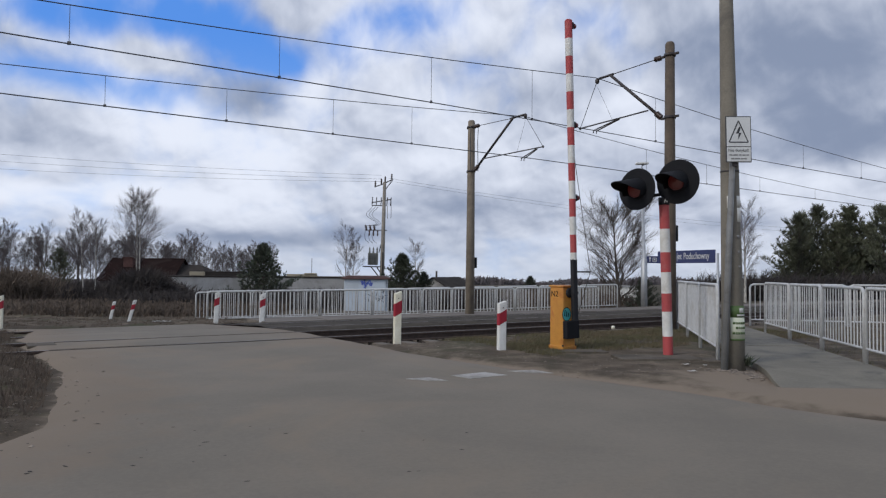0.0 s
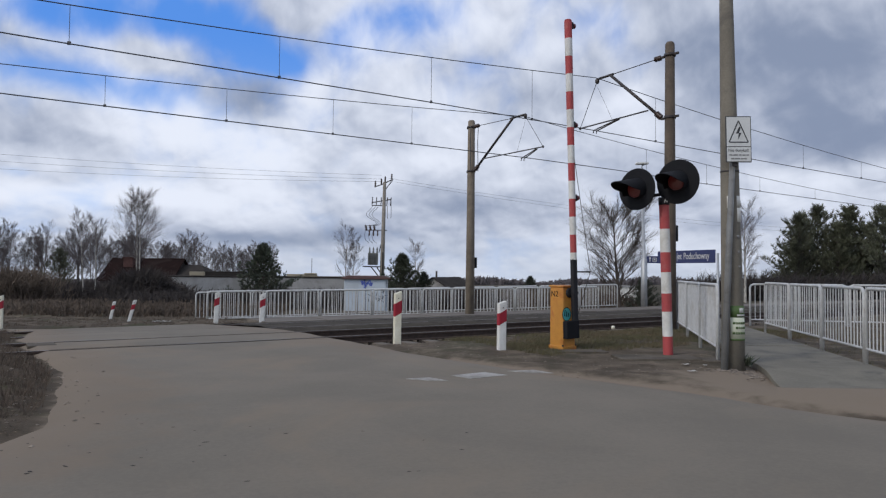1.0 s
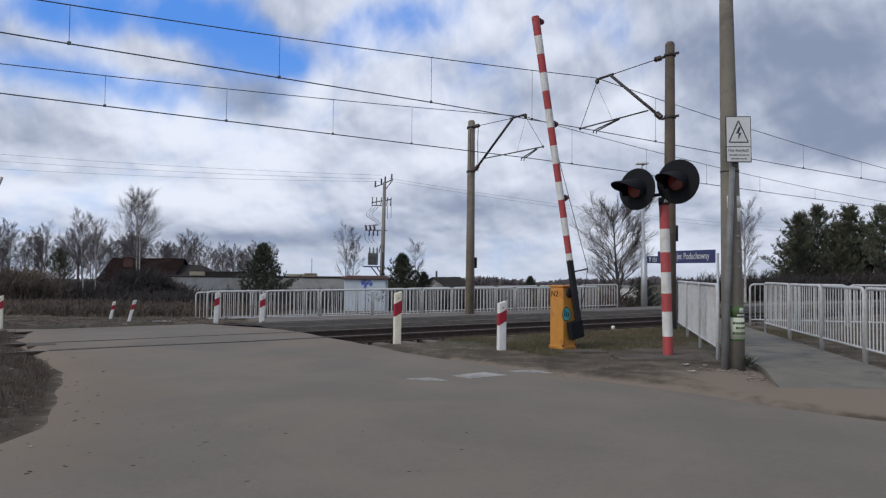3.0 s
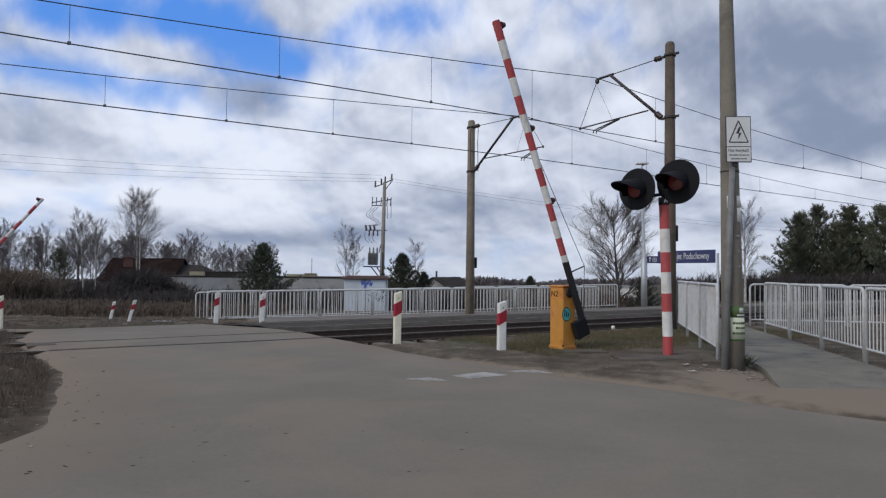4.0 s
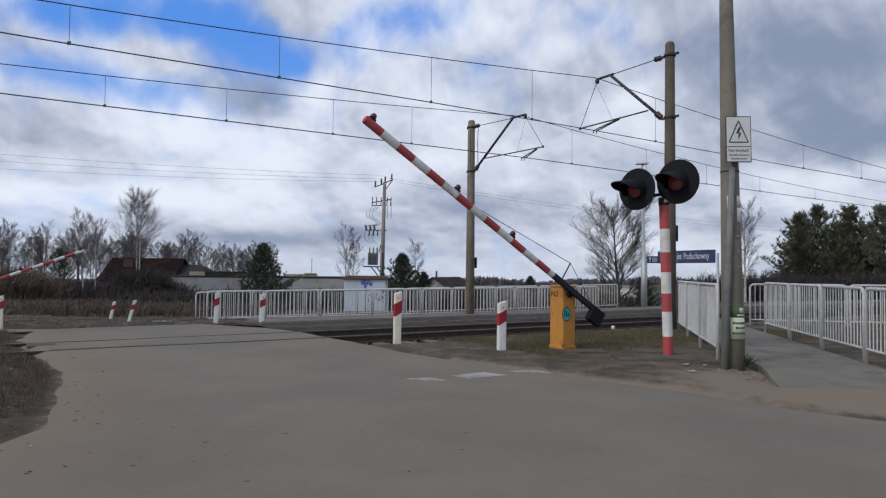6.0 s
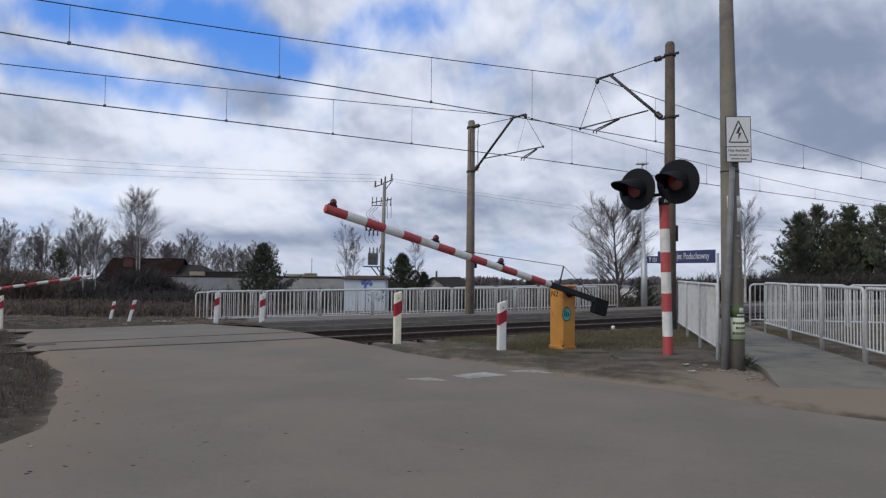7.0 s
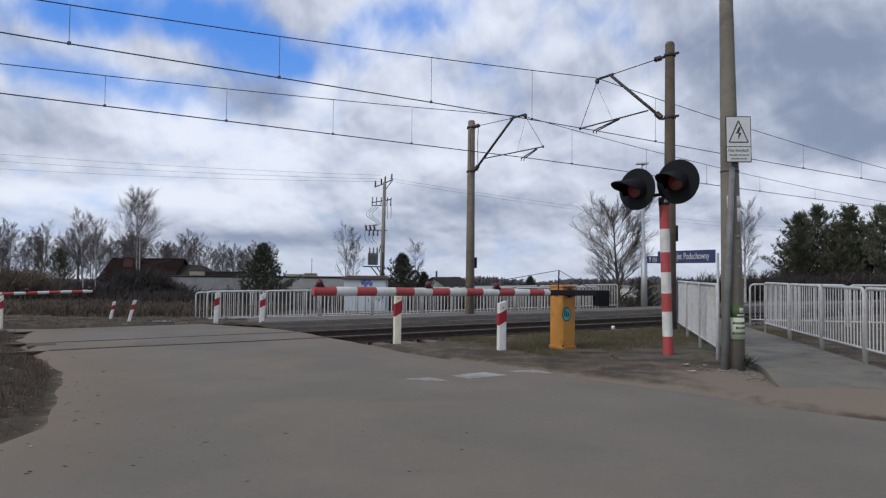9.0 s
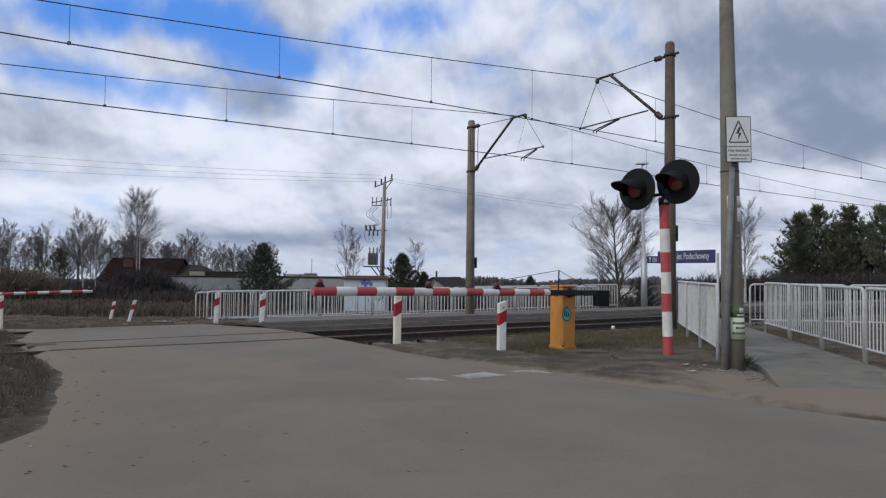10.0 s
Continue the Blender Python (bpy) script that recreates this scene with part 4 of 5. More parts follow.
# ---- platform furniture ----
def platform_lamp():
    t = thing("platform_lamp", Matrix.Translation((9.56, 33.0, -0.55)), "grey steel platform lamp with a flat white head", "street lamp")
    bm = B()
    tube(bm, [(0, 0, 0), (0, 0, 2.6), (0, 0, 2.65), (-0.12, 0, 6.95)], [0.16, 0.15, 0.085, 0.05], 10)
    part("pole", bm, GALV, t)
    bm = B()
    lathe(bm, [(0.2, 0), (0.2, 0.03)], 12)
    part("base_plate", bm, GALV, t)
    bm = B()
    tube(bm, [(-0.12, 0, 6.9), (-0.10, 0, 7.08), (0.05, 0, 7.14)], 0.03, 6)
    part("arm", bm, GALV, t)
    bm = B()
    box(bm, -0.16, 0.44, -0.14, 0.14, 7.12, 7.24, 0.05, m=pose(0, 0, 0, 0, -2))
    part("lamp_head", bm, SIGN_WHITE, t, "flat white lamp head")
    bm = B()
    box(bm, 0.10, 0.72, -0.06, -0.02, 2.43, 2.76, 0.008)
    board = part("platform_board", bm, NAVY, t, "navy board with a white arrow and symbol")
    bm = B()
    box(bm, 0.24, 0.275, -0.068, -0.058, 2.50, 2.68)
    for s in (-1, 1):
        box(bm, -0.018, 0.018, -0.068, -0.058, -0.075, 0.0, m=Matrix.Translation((0.2575, 0, 2.70)) @ pose(0, 0, 0, 0, 42 * s))
    for x0, x1, z0, z1 in ((0.38, 0.58, 2.66, 2.69), (0.38, 0.58, 2.50, 2.53), (0.38, 0.41, 2.50, 2.69), (0.55, 0.58, 2.50, 2.69), (0.45, 0.51, 2.56, 2.63)):
        box(bm, x0, x1, -0.068, -0.058, z0, z1)
    part("arrow_mark", bm, WHITE, board)


NAVY = mat("navy_enamel", (0.022, 0.032, 0.115), (0.02, 0.028, 0.095), 0.4, scale=2, bump=0.0)
platform_lamp()


def station_sign():
    a, b = Vector((7.0, 22.6, 0)), Vector((7.92, 20.2, 0))
    d = (b - a)
    t = thing("station_sign", Matrix.Translation(a) @ pose(0, 0, 0, 0, 0, math.degrees(math.atan2(d.y, d.x))), "navy blue station name board with white letters on posts", "station sign")
    L = d.length
    bm = B()
    box(bm, 0, L, -0.02, 0.02, 1.72, 2.11, 0.01)
    board = part("board", bm, NAVY, t)
    for x in (0.25, L + 0.05):
        bm = B()
        tube(bm, [(x, 0.05, -0.5), (x, 0.05, 2.0)], 0.035, 8)
        part("post", bm, GALV, t, "", True)
    writing("lettering", "jec Poduchowny", 0.29, WHITE, board, Matrix.Translation((0.93, -0.022, 1.93)) @ pose(0, 0, 0, 90) @ Matrix.Diagonal((0.74, 1, 1, 1)))


station_sign()


# ---- buildings beyond the tracks ----
PLASTER = mat("grey_block_wall", (0.33, 0.33, 0.325), (0.27, 0.265, 0.26), 0.9, scale=0.8, fine=6, bump=0.3, stain=(0.17, 0.165, 0.155), stain_scale=0.3, stain_amount=0.6)
BEIGE = mat("beige_plaster", (0.34, 0.30, 0.22), (0.28, 0.245, 0.18), 0.9, scale=0.8, bump=0.2)
ROOF_DARK = mat("dark_roofing", (0.050, 0.043, 0.038), (0.036, 0.032, 0.029), 0.95, spec=0.08, scale=1.0, fine=8, bump=0.4)
ROOF_RED = mat("dark_red_roof", (0.020, 0.011, 0.010), (0.014, 0.009, 0.008), 0.95, spec=0.05, scale=1.2, fine=8, bump=0.5, stain=(0.03, 0.022, 0.02), stain_scale=0.4, stain_amount=0.6)
BROWN_WALL = mat("dark_brown_boards", (0.032, 0.024, 0.021), (0.02, 0.016, 0.015), 0.9, scale=1.0, fine=10, bump=0.3)
BRICK = mat("brick_red", (0.065, 0.028, 0.024), (0.045, 0.02, 0.018), 0.9, scale=3, bump=0.4)
GLASS_DARK = mat("dark_window", (0.03, 0.033, 0.038), (0.02, 0.022, 0.026), 0.15, bump=0.0)
KIOSK_BLUE = mat("pale_blue_panel", (0.50, 0.56, 0.62), (0.43, 0.49, 0.55), 0.6, scale=1.5, bump=0.05, stain=(0.35, 0.36, 0.36), stain_amount=0.35)
KIOSK_ROOF = mat("brown_sheet_roof", (0.10, 0.05, 0.045), (0.075, 0.04, 0.036), 0.6, scale=3, bump=0.1)
SPRAY_BLUE = mat("blue_spray", (0.08, 0.12, 0.45), (0.1, 0.15, 0.5), 0.7, bump=0.0)
SPRAY_DARK = mat("dark_spray", (0.06, 0.06, 0.07), (0.1, 0.1, 0.11), 0.7, bump=0.0)


def gable(bm, x0, x1, y0, y1, z0, z1, over=0.35, thick=0.12):
    """Two roof slopes with the ridge along x."""
    ym = (y0 + y1) / 2
    for ya, sgn in ((y0, 1), (y1, -1)):
        slope = (z1 - z0) / (ym - y0)
        e = (ya - over * sgn, z0 - over * slope)
        lo = [(x0 - over, e[0], e[1]), (x1 + over, e[0], e[1]), (x1 + over, ym, z1), (x0 - over, ym, z1)]
        v = [bm.verts.new(p) for p in lo] + [bm.verts.new((p[0], p[1], p[2] + thick)) for p in lo]
        for q in ((0, 1, 2, 3), (4, 5, 6, 7), (0, 1, 5, 4), (1, 2, 6, 5), (2, 3, 7, 6), (3, 0, 4, 7)):
            bm.faces.new([v[k] for k in q])


def gable_wall(bm, x0, x1, y0, y1, z0, z1, z2):
    ym = (y0 + y1) / 2
    v = {}
    for x in (x0, x1):
        v[x] = [bm.verts.new((x, y, z)) for y, z in ((y0, z0), (y1, z0), (y1, z1), (ym, z2), (y0, z1))]
        bm.faces.new(v[x])
    for k in range(5):
        bm.faces.new((v[x0][k], v[x0][(k + 1) % 5], v[x1][(k + 1) % 5], v[x1][k]))


def window_in(parent, x, y, z, w, h, rz=0):
    bm = B()
    box(bm, -w / 2, w / 2, -0.04, 0.04, -h / 2, h / 2, m=Matrix.Translation((x, y, z)) @ pose(0, 0, 0, 0, 0, rz))
    win = part("window", bm, GLASS_DARK, parent)
    bm = B()
    for bx in (-w / 2, 0, w / 2):
        box(bm, bx - 0.035, bx + 0.035, -0.06, -0.03, -h / 2, h / 2, m=Matrix.Translation((x, y, z)) @ pose(0, 0, 0, 0, 0, rz))
    part("window_frame", bm, PLASTER, win)


def dark_house():
    t = thing("house", Matrix.Translation((-40.2, 90, -2.2)), "dark brown house with a red-brown roof behind bare trees", "house")
    bm = B()
    gable_wall(bm, -4.2, 5.0, 0, 8, 0, 2.1, 4.7)
    part("wall", bm, BROWN_WALL, t)
    bm = B()
    gable(bm, -4.2, 5.0, 0, 8, 2.1, 4.8)
    roof = part("roof", bm, ROOF_RED, t)
    bm = B()
    box(bm, -2.2, -0.9, 2.2, 3.2, 3.2, 4.98, 0.03)
    box(bm, -2.3, -0.8, 2.1, 3.3, 4.9, 5.02, 0.02)
    part("chimney", bm, BRICK, roof, "dark red brick chimney")
    # side wing with a lower hipped roof
    bm = B()
    box(bm, 5.0, 9.4, 1.0, 8, 0, 2.4)
    part("wing_wall", bm, BROWN_WALL, t)
    bm = B()
    v = [bm.verts.new(p) for p in ((4.9, 0.6, 2.35), (9.9, 0.6, 2.35), (9.9, 8.4, 2.35), (4.9, 8.4, 2.35), (4.9, 4.5, 4.1), (7.4, 4.5, 4.1))]
    for q in ((0, 1, 5, 4), (1, 2, 5), (2, 3, 4, 5), (3, 0, 4), (0, 1, 2, 3)):
        bm.faces.new([v[k] for k in q])
    part("wing_roof", bm, ROOF_DARK, t)


def long_building():
    t = thing("long_building", Matrix.Translation((-30.5, 84, -2.2)) @ pose(0, 0, 0, 0, 0, 9), "long low grey block building with a flat dark roof", "building")
    bm = B()
    box(bm, -2.5, 24, 0, 9, 0, 2.55)
    part("wall", bm, PLASTER, t)
    bm = B()
    box(bm, -2.8, 24.4, -0.08, 9.1, 2.55, 2.72, 0.03)
    part("roof", bm, ROOF_DARK, t)
    bm = B()
    box(bm, 1.0, 9.4, 3, 8, 2.72, 3.25, 0.02)
    part("upper_storey", bm, ROOF_DARK, t, "dark upper roof block")
    bm = B()
    box(bm, -0.6, 1.2, 2.6, 5, 2.72, 3.2, 0.02)
    part("roof_hatch", bm, BEIGE, t, "beige plastered roof block")
    bm = B()
    box(bm, 11.2, 15.0, 2.5, 6, 2.72, 3.0, 0.02)
    box(bm, 13.4, 14.9, 2.4, 6, 2.98, 3.15, 0.02)
    part("roof_block", bm, BEIGE, t)
    bm = B()
    tube(bm, [(14.3, 4, 3.1), (14.3, 4, 5.1)], 0.035, 6)
    part("aerial", bm, STEEL_DARK, t)


def small_shed():
    t = thing("shed", Matrix.Translation((0.35, 64, -1.9)) @ pose(0, 0, 0, 0, 0, 62), "small grey shed with a pitched roof and stovepipe", "shed")
    bm = B()
    gable_wall(bm, -2.5, 2.5, -1.9, 1.9, 0, 1.6, 2.65)
    part("wall", bm, PLASTER, t)
    bm = B()
    gable(bm, -2.5, 2.5, -1.9, 1.9, 1.6, 2.68, 0.25, 0.08)
    part("roof", bm, ROOF_DARK, t)
    bm = B()
    tube(bm, [(-1.2, 0.4, 2.2), (-1.2, 0.4, 3.3)], 0.09, 8)
    part("stovepipe", bm, STEEL_DARK, t)
    window_in(t, -2.53, 0, 0.9, 0.8, 0.8, -90)


def kiosk():
    t = thing("equipment_hut", Matrix.Translation((-3.55, 32.2, -0.62)) @ pose(0, 0, 0, 0, 0, 6), "pale blue equipment hut with a brown roof and graffiti", "equipment hut")
    bm = B()
    box(bm, -1.0, 1.0, 0, 1.7, 0.12, 1.60, 0.02)
    part("wall", bm, KIOSK_BLUE, t)
    bm = B()
    box(bm, -1.03, 1.03, -0.03, 1.73, 0, 0.14, 0.01)
    part("plinth", bm, CONCRETE, t)
    bm = B()
    box(bm, -1.12, 1.12, -0.14, 1.84, 1.60, 1.70, 0.02)
    box(bm, -0.95, 0.95, 0.0, 1.7, 1.69, 1.76, 0.02)
    part("roof", bm, KIOSK_ROOF, t)
    bm = B()
    box(bm, -0.02, 0.0, -0.012, 0.0, 0.16, 1.55)
    box(bm, 0.93, 0.95, -0.012, 0.0, 0.16, 1.55)
    part("door_joint", bm, SPRAY_DARK, t)
    bm = B()
    box(bm, 0.05, 0.90, -0.02, 0.004, 0.18, 1.5, 0.006)
    part("door", bm, KIOSK_BLUE, t)
    rnd = random.Random(3)
    bm = B()
    for i in range(12):
        box(bm, -0.03, 0.03, -0.026, -0.02, -0.09, 0.09, m=Matrix.Translation((rnd.uniform(-0.2, 0.35), 0, rnd.uniform(1.25, 1.5))) @ pose(0, 0, 0, 0, rnd.uniform(-60, 60)))
    part("graffiti", bm, SPRAY_BLUE, t, "blue spray scrawl")
    bm = B()
    for i in range(22):
        box(bm, -0.012, 0.012, -0.026, -0.02, -0.10, 0.10, m=Matrix.Translation((rnd.uniform(0.1, 0.85), 0, rnd.uniform(0.55, 1.1))) @ pose(0, 0, 0, 0, rnd.uniform(-70, 70)))
    part("graffiti", bm, SPRAY_DARK, t, "dark spray scrawl")


def white_cabinet():
    t = thing("utility_cabinet", Matrix.Translation((13.6, 50.5, -1.35)), "white utility cabinet with a grey double door", "utility cabinet")
    bm = B()
    box(bm, -0.62, 0.62, 0, 1.2, 0, 1.72, 0.02)
    part("body", bm, WHITE, t)
    bm = B()
    box(bm, -0.42, 0.12, -0.02, 0.02, 0.1, 0.95, 0.005)
    part("door", bm, STEEL_DARK, t, "dark grey door")
    bm = B()
    box(bm, -0.7, 0.7, -0.08, 1.28, 1.72, 1.8, 0.02)
    part("lid", bm, PLASTER, t)


dark_house()
long_building()
small_shed()
kiosk()
white_cabinet()


# ---- power pole with transformer ----
def transformer_pole():
    t = thing("transformer_pole", Matrix.Translation((-6.6, 75, -2.2)) @ pose(0, 0, 0, 0, 0.9), "concrete power pole carrying a grey transformer and insulators", "power pole")
    bm = B()
    tube(bm, [(0, 0, 0), (0, 0, 13.2)], [0.27, 0.17], 10)
    part("pole", bm, CONCRETE, t)
    bm = B()
    tube(bm, [(-1.1, 0, 12.6), (-0.3, 0, 12.9), (0.9, 0, 13.5)], 0.06, 6)
    tube(bm, [(0, 0, 12.2), (0.85, 0, 13.4)], 0.05, 6)
    part("crossarm", bm, STEEL_DARK, t)
    for x, z in ((-1.0, 12.7), (-0.35, 12.95), (0.05, 13.2), (0.75, 13.5)):
        bm = B()
        lathe(bm, [(0.04, 0), (0.12, 0.1), (0.06, 0.2), (0.12, 0.3), (0.06, 0.4), (0.1, 0.5), (0.03, 0.6)], 8, m=Matrix.Translation((x, 0, z)))
        part("insulator", bm, INSUL, t)
    bm = B()
    tube(bm, [(-1.35, 0, 10.9), (0.75, 0, 11.3)], 0.06, 6)
    tube(bm, [(-1.3, 0, 10.6), (-0.2, 0, 10.6)], 0.05, 6)
    for x in (-1.3, -0.85, -0.35, 0.3, 0.7):
        tube(bm, [(x, 0, 10.6), (x + 0.05, 0, 11.5)], 0.05, 6)
    tube(bm, [(0.75, 0, 11.3), (0.8, 0, 9.3), (0.4, 0, 9.2), (0.35, 0, 10.6)], 0.03, 5)
    part("disconnector", bm, STEEL_DARK, t)
    bm = B()
    tube(bm, [(-1.9, 0, 7.9), (0.4, 0, 7.95)], 0.05, 6)
    for x in (-1.8, -1.35, -0.9):
        lathe(bm, [(0.05, 0), (0.14, 0.1), (0.07, 0.2), (0.14, 0.32), (0.06, 0.42), (0.12, 0.5), (0.03, 0.62)], 8, m=Matrix.Translation((x, 0, 7.9)) @ pose(0, 0, 0, 0, -14))
        lathe(bm, [(0.04, 0), (0.1, -0.12), (0.05, -0.3), (0.1, -0.42), (0.04, -0.6)], 8, m=Matrix.Translation((x + 0.3, 0, 7.9)))
    part("surge_arrester", bm, INSUL, t)
    bm = B()
    box(bm, -1.55, -0.50, -0.35, 0.35, 0.75, 2.05, 0.08, m=Matrix.Translation((0, 0, 3.4)))
    for i in range(6):
        x = -1.5 + 0.18 * i
        box(bm, x, x + 0.05, -0.45, 0.45, 4.3, 5.3)
    for x in (-1.4, -1.0, -0.6):
        lathe(bm, [(0.07, 5.4), (0.11, 5.55), (0.06, 5.7), (0.1, 5.85), (0.03, 6.1)], 8, m=Matrix.Translation((x, 0, 0)))
    part("transformer", bm, TRAFO, t, "grey finned transformer")
    bm = B()
    box(bm, -2.1, 0.3, -0.1, 0.1, 3.92, 4.04)
    tube(bm, [(-1.2, 0, 3.95), (0, 0, 2.5)], 0.06, 6)
    tube(bm, [(-0.6, 0, 3.95), (0, 0, 3.1)], 0.06, 6)
    part("platform_bracket", bm, STEEL_DARK, t)
    for k in range(3):
        x = -1.4 + 0.4 * k
        bm = B()
        pts = [(-1.2 + 0.3 * k, 0, 10.6), (-1.9 + 0.3 * k, 0, 9.6), (-0.7 + 0.2 * k, 0, 8.6), (-1.9 + 0.45 * k, 0, 8.3), (-2.0 + 0.4 * k, 0, 7.3), (x - 0.5, 0, 6.9), (x, 0, 6.4)]
        fine = []
        for i in range(len(pts) - 1):
            for s in range(4):
                f = s / 4
                f2 = f * f * (3 - 2 * f)
                fine.append((pts[i][0] + (pts[i + 1][0] - pts[i][0]) * f2, 0, pts[i][2] + (pts[i + 1][2] - pts[i][2]) * f))
        tube(bm, fine, 0.022, 5)
        part("jumper_wire", bm, WIRE, t)
    bm = B()
    tube(bm, [(-0.4, 0, 5.5), (-0.2, 0, 6.4), (0.0, 0, 6.5), (0.05, -0.22, 5.4), (0.05, -0.26, 2.0)], 0.05, 6)
    part("cable", bm, BLACK, t)
    # the lines that leave to both sides
    for k, (y0, z0, x1, y1, z1) in enumerate(((-0.7, 13.4, -72, -10, 15.2), (0.0, 13.9, -72, -8, 16.4), (0.7, 13.3, -72, -6, 14.4))):
        bm = B()
        tube(bm, [(-0.3 + (x1 + 0.3) * f, y0 + (y1 - y0) * f, z0 + (z1 - z0) * f - 3.2 * f * (1 - f)) for f in [i / 16 for i in range(17)]], 0.011, 4)
        part("power_line", bm, WIRE, t)
    for k, (z0, z1) in enumerate(((13.6, 12.2), (13.3, 11.6))):
        bm = B()
        tube(bm, [(0.4 + 70 * f, 40 * f, z0 + (z1 - z0) * f - 3.6 * f * (1 - f)) for f in [i / 16 for i in range(17)]], 0.011, 4)
        part("power_line", bm, WIRE, t)


TRAFO = mat("transformer_grey", (0.14, 0.145, 0.14), (0.10, 0.105, 0.10), 0.6, scale=2, bump=0.1)
transformer_pole()


# ---- trees ----
BARK = mat("bare_bark", (0.085, 0.070, 0.060), (0.055, 0.045, 0.04), 0.9, scale=4, fine=20, bump=0.5)
BARK_GREY = mat("grey_bark", (0.115, 0.100, 0.095), (0.08, 0.07, 0.066), 0.9, scale=4, fine=20, bump=0.5)
BIRCH = mat("birch_bark", (0.42, 0.40, 0.36), (0.30, 0.285, 0.26), 0.8, scale=2, fine=8, bump=0.3, stain=(0.05, 0.045, 0.04), stain_scale=2.2, stain_amount=0.8)
# twigs of the distant trees: haze is mixed into this pale grey-lilac
TWIG = mat("hazy_bare_twigs", (0.122, 0.104, 0.105), (0.086, 0.074, 0.075), 0.9, scale=2, bump=0.0, island=0.25)
NEEDLE = mat("pine_needles", (0.062, 0.074, 0.046), (0.042, 0.051, 0.033), 0.75, scale=0.7, fine=5, bump=0.0, island=0.45)
NEEDLE_OLIVE = mat("olive_pine_needles", (0.098, 0.104, 0.062), (0.068, 0.074, 0.046), 0.75, scale=0.7, fine=5, bump=0.0, island=0.45)
BRUSH = mat("dry_brush", (0.104, 0.076, 0.054), (0.062, 0.047, 0.036), 0.95, scale=0.5, fine=4, bump=0.0, island=0.4)
BRUSH_DARK = mat("dark_thicket", (0.040, 0.032, 0.028), (0.026, 0.021, 0.019), 0.95, scale=0.5, fine=4, bump=0.0, island=0.4)
GRASS = mat("winter_grass", (0.084, 0.082, 0.036), (0.130, 0.098, 0.056), 0.9, scale=0.8, fine=6, bump=0.0, island=0.35)


class Soup:
    """Vertices and faces gathered for one mesh."""
    def __init__(self):
        self.v, self.f = [], []

    def limb(self, a, b, ra, rb, sides=4):
        d = (b - a)
        if d.length < 1e-5:
            return
        d = d.normalized()
        s = d.cross(Vector((0.31, 0.87, 0.38))).normalized()
        q = d.cross(s)
        o = len(self.v)
        for p, r in ((a, ra), (b, rb)):
            for k in range(sides):
                ang = 2 * math.pi * k / sides
                self.v.append(p + (s * math.cos(ang) + q * math.sin(ang)) * r)
        for k in range(sides):
            self.f.append((o + k, o + (k + 1) % sides, o + sides + (k + 1) % sides, o + sides + k))

    def blade(self, p, d, w):
        s = d.cross(Vector((0.3, -0.5, 0.8))).normalized() * w
        o = len(self.v)
        self.v += [p - s, p + s, p + d]
        self.f.append((o, o + 1, o + 2))

    def make(self, name, material, parent=None, label=""):
        me = bpy.data.meshes.new(name)
        me.from_pydata([tuple(v) for v in self.v], [], self.f)
        me.materials.append(material)
        ob = new(name, me)
        if parent:
            ob.parent = parent
        return tagged(ob, label)


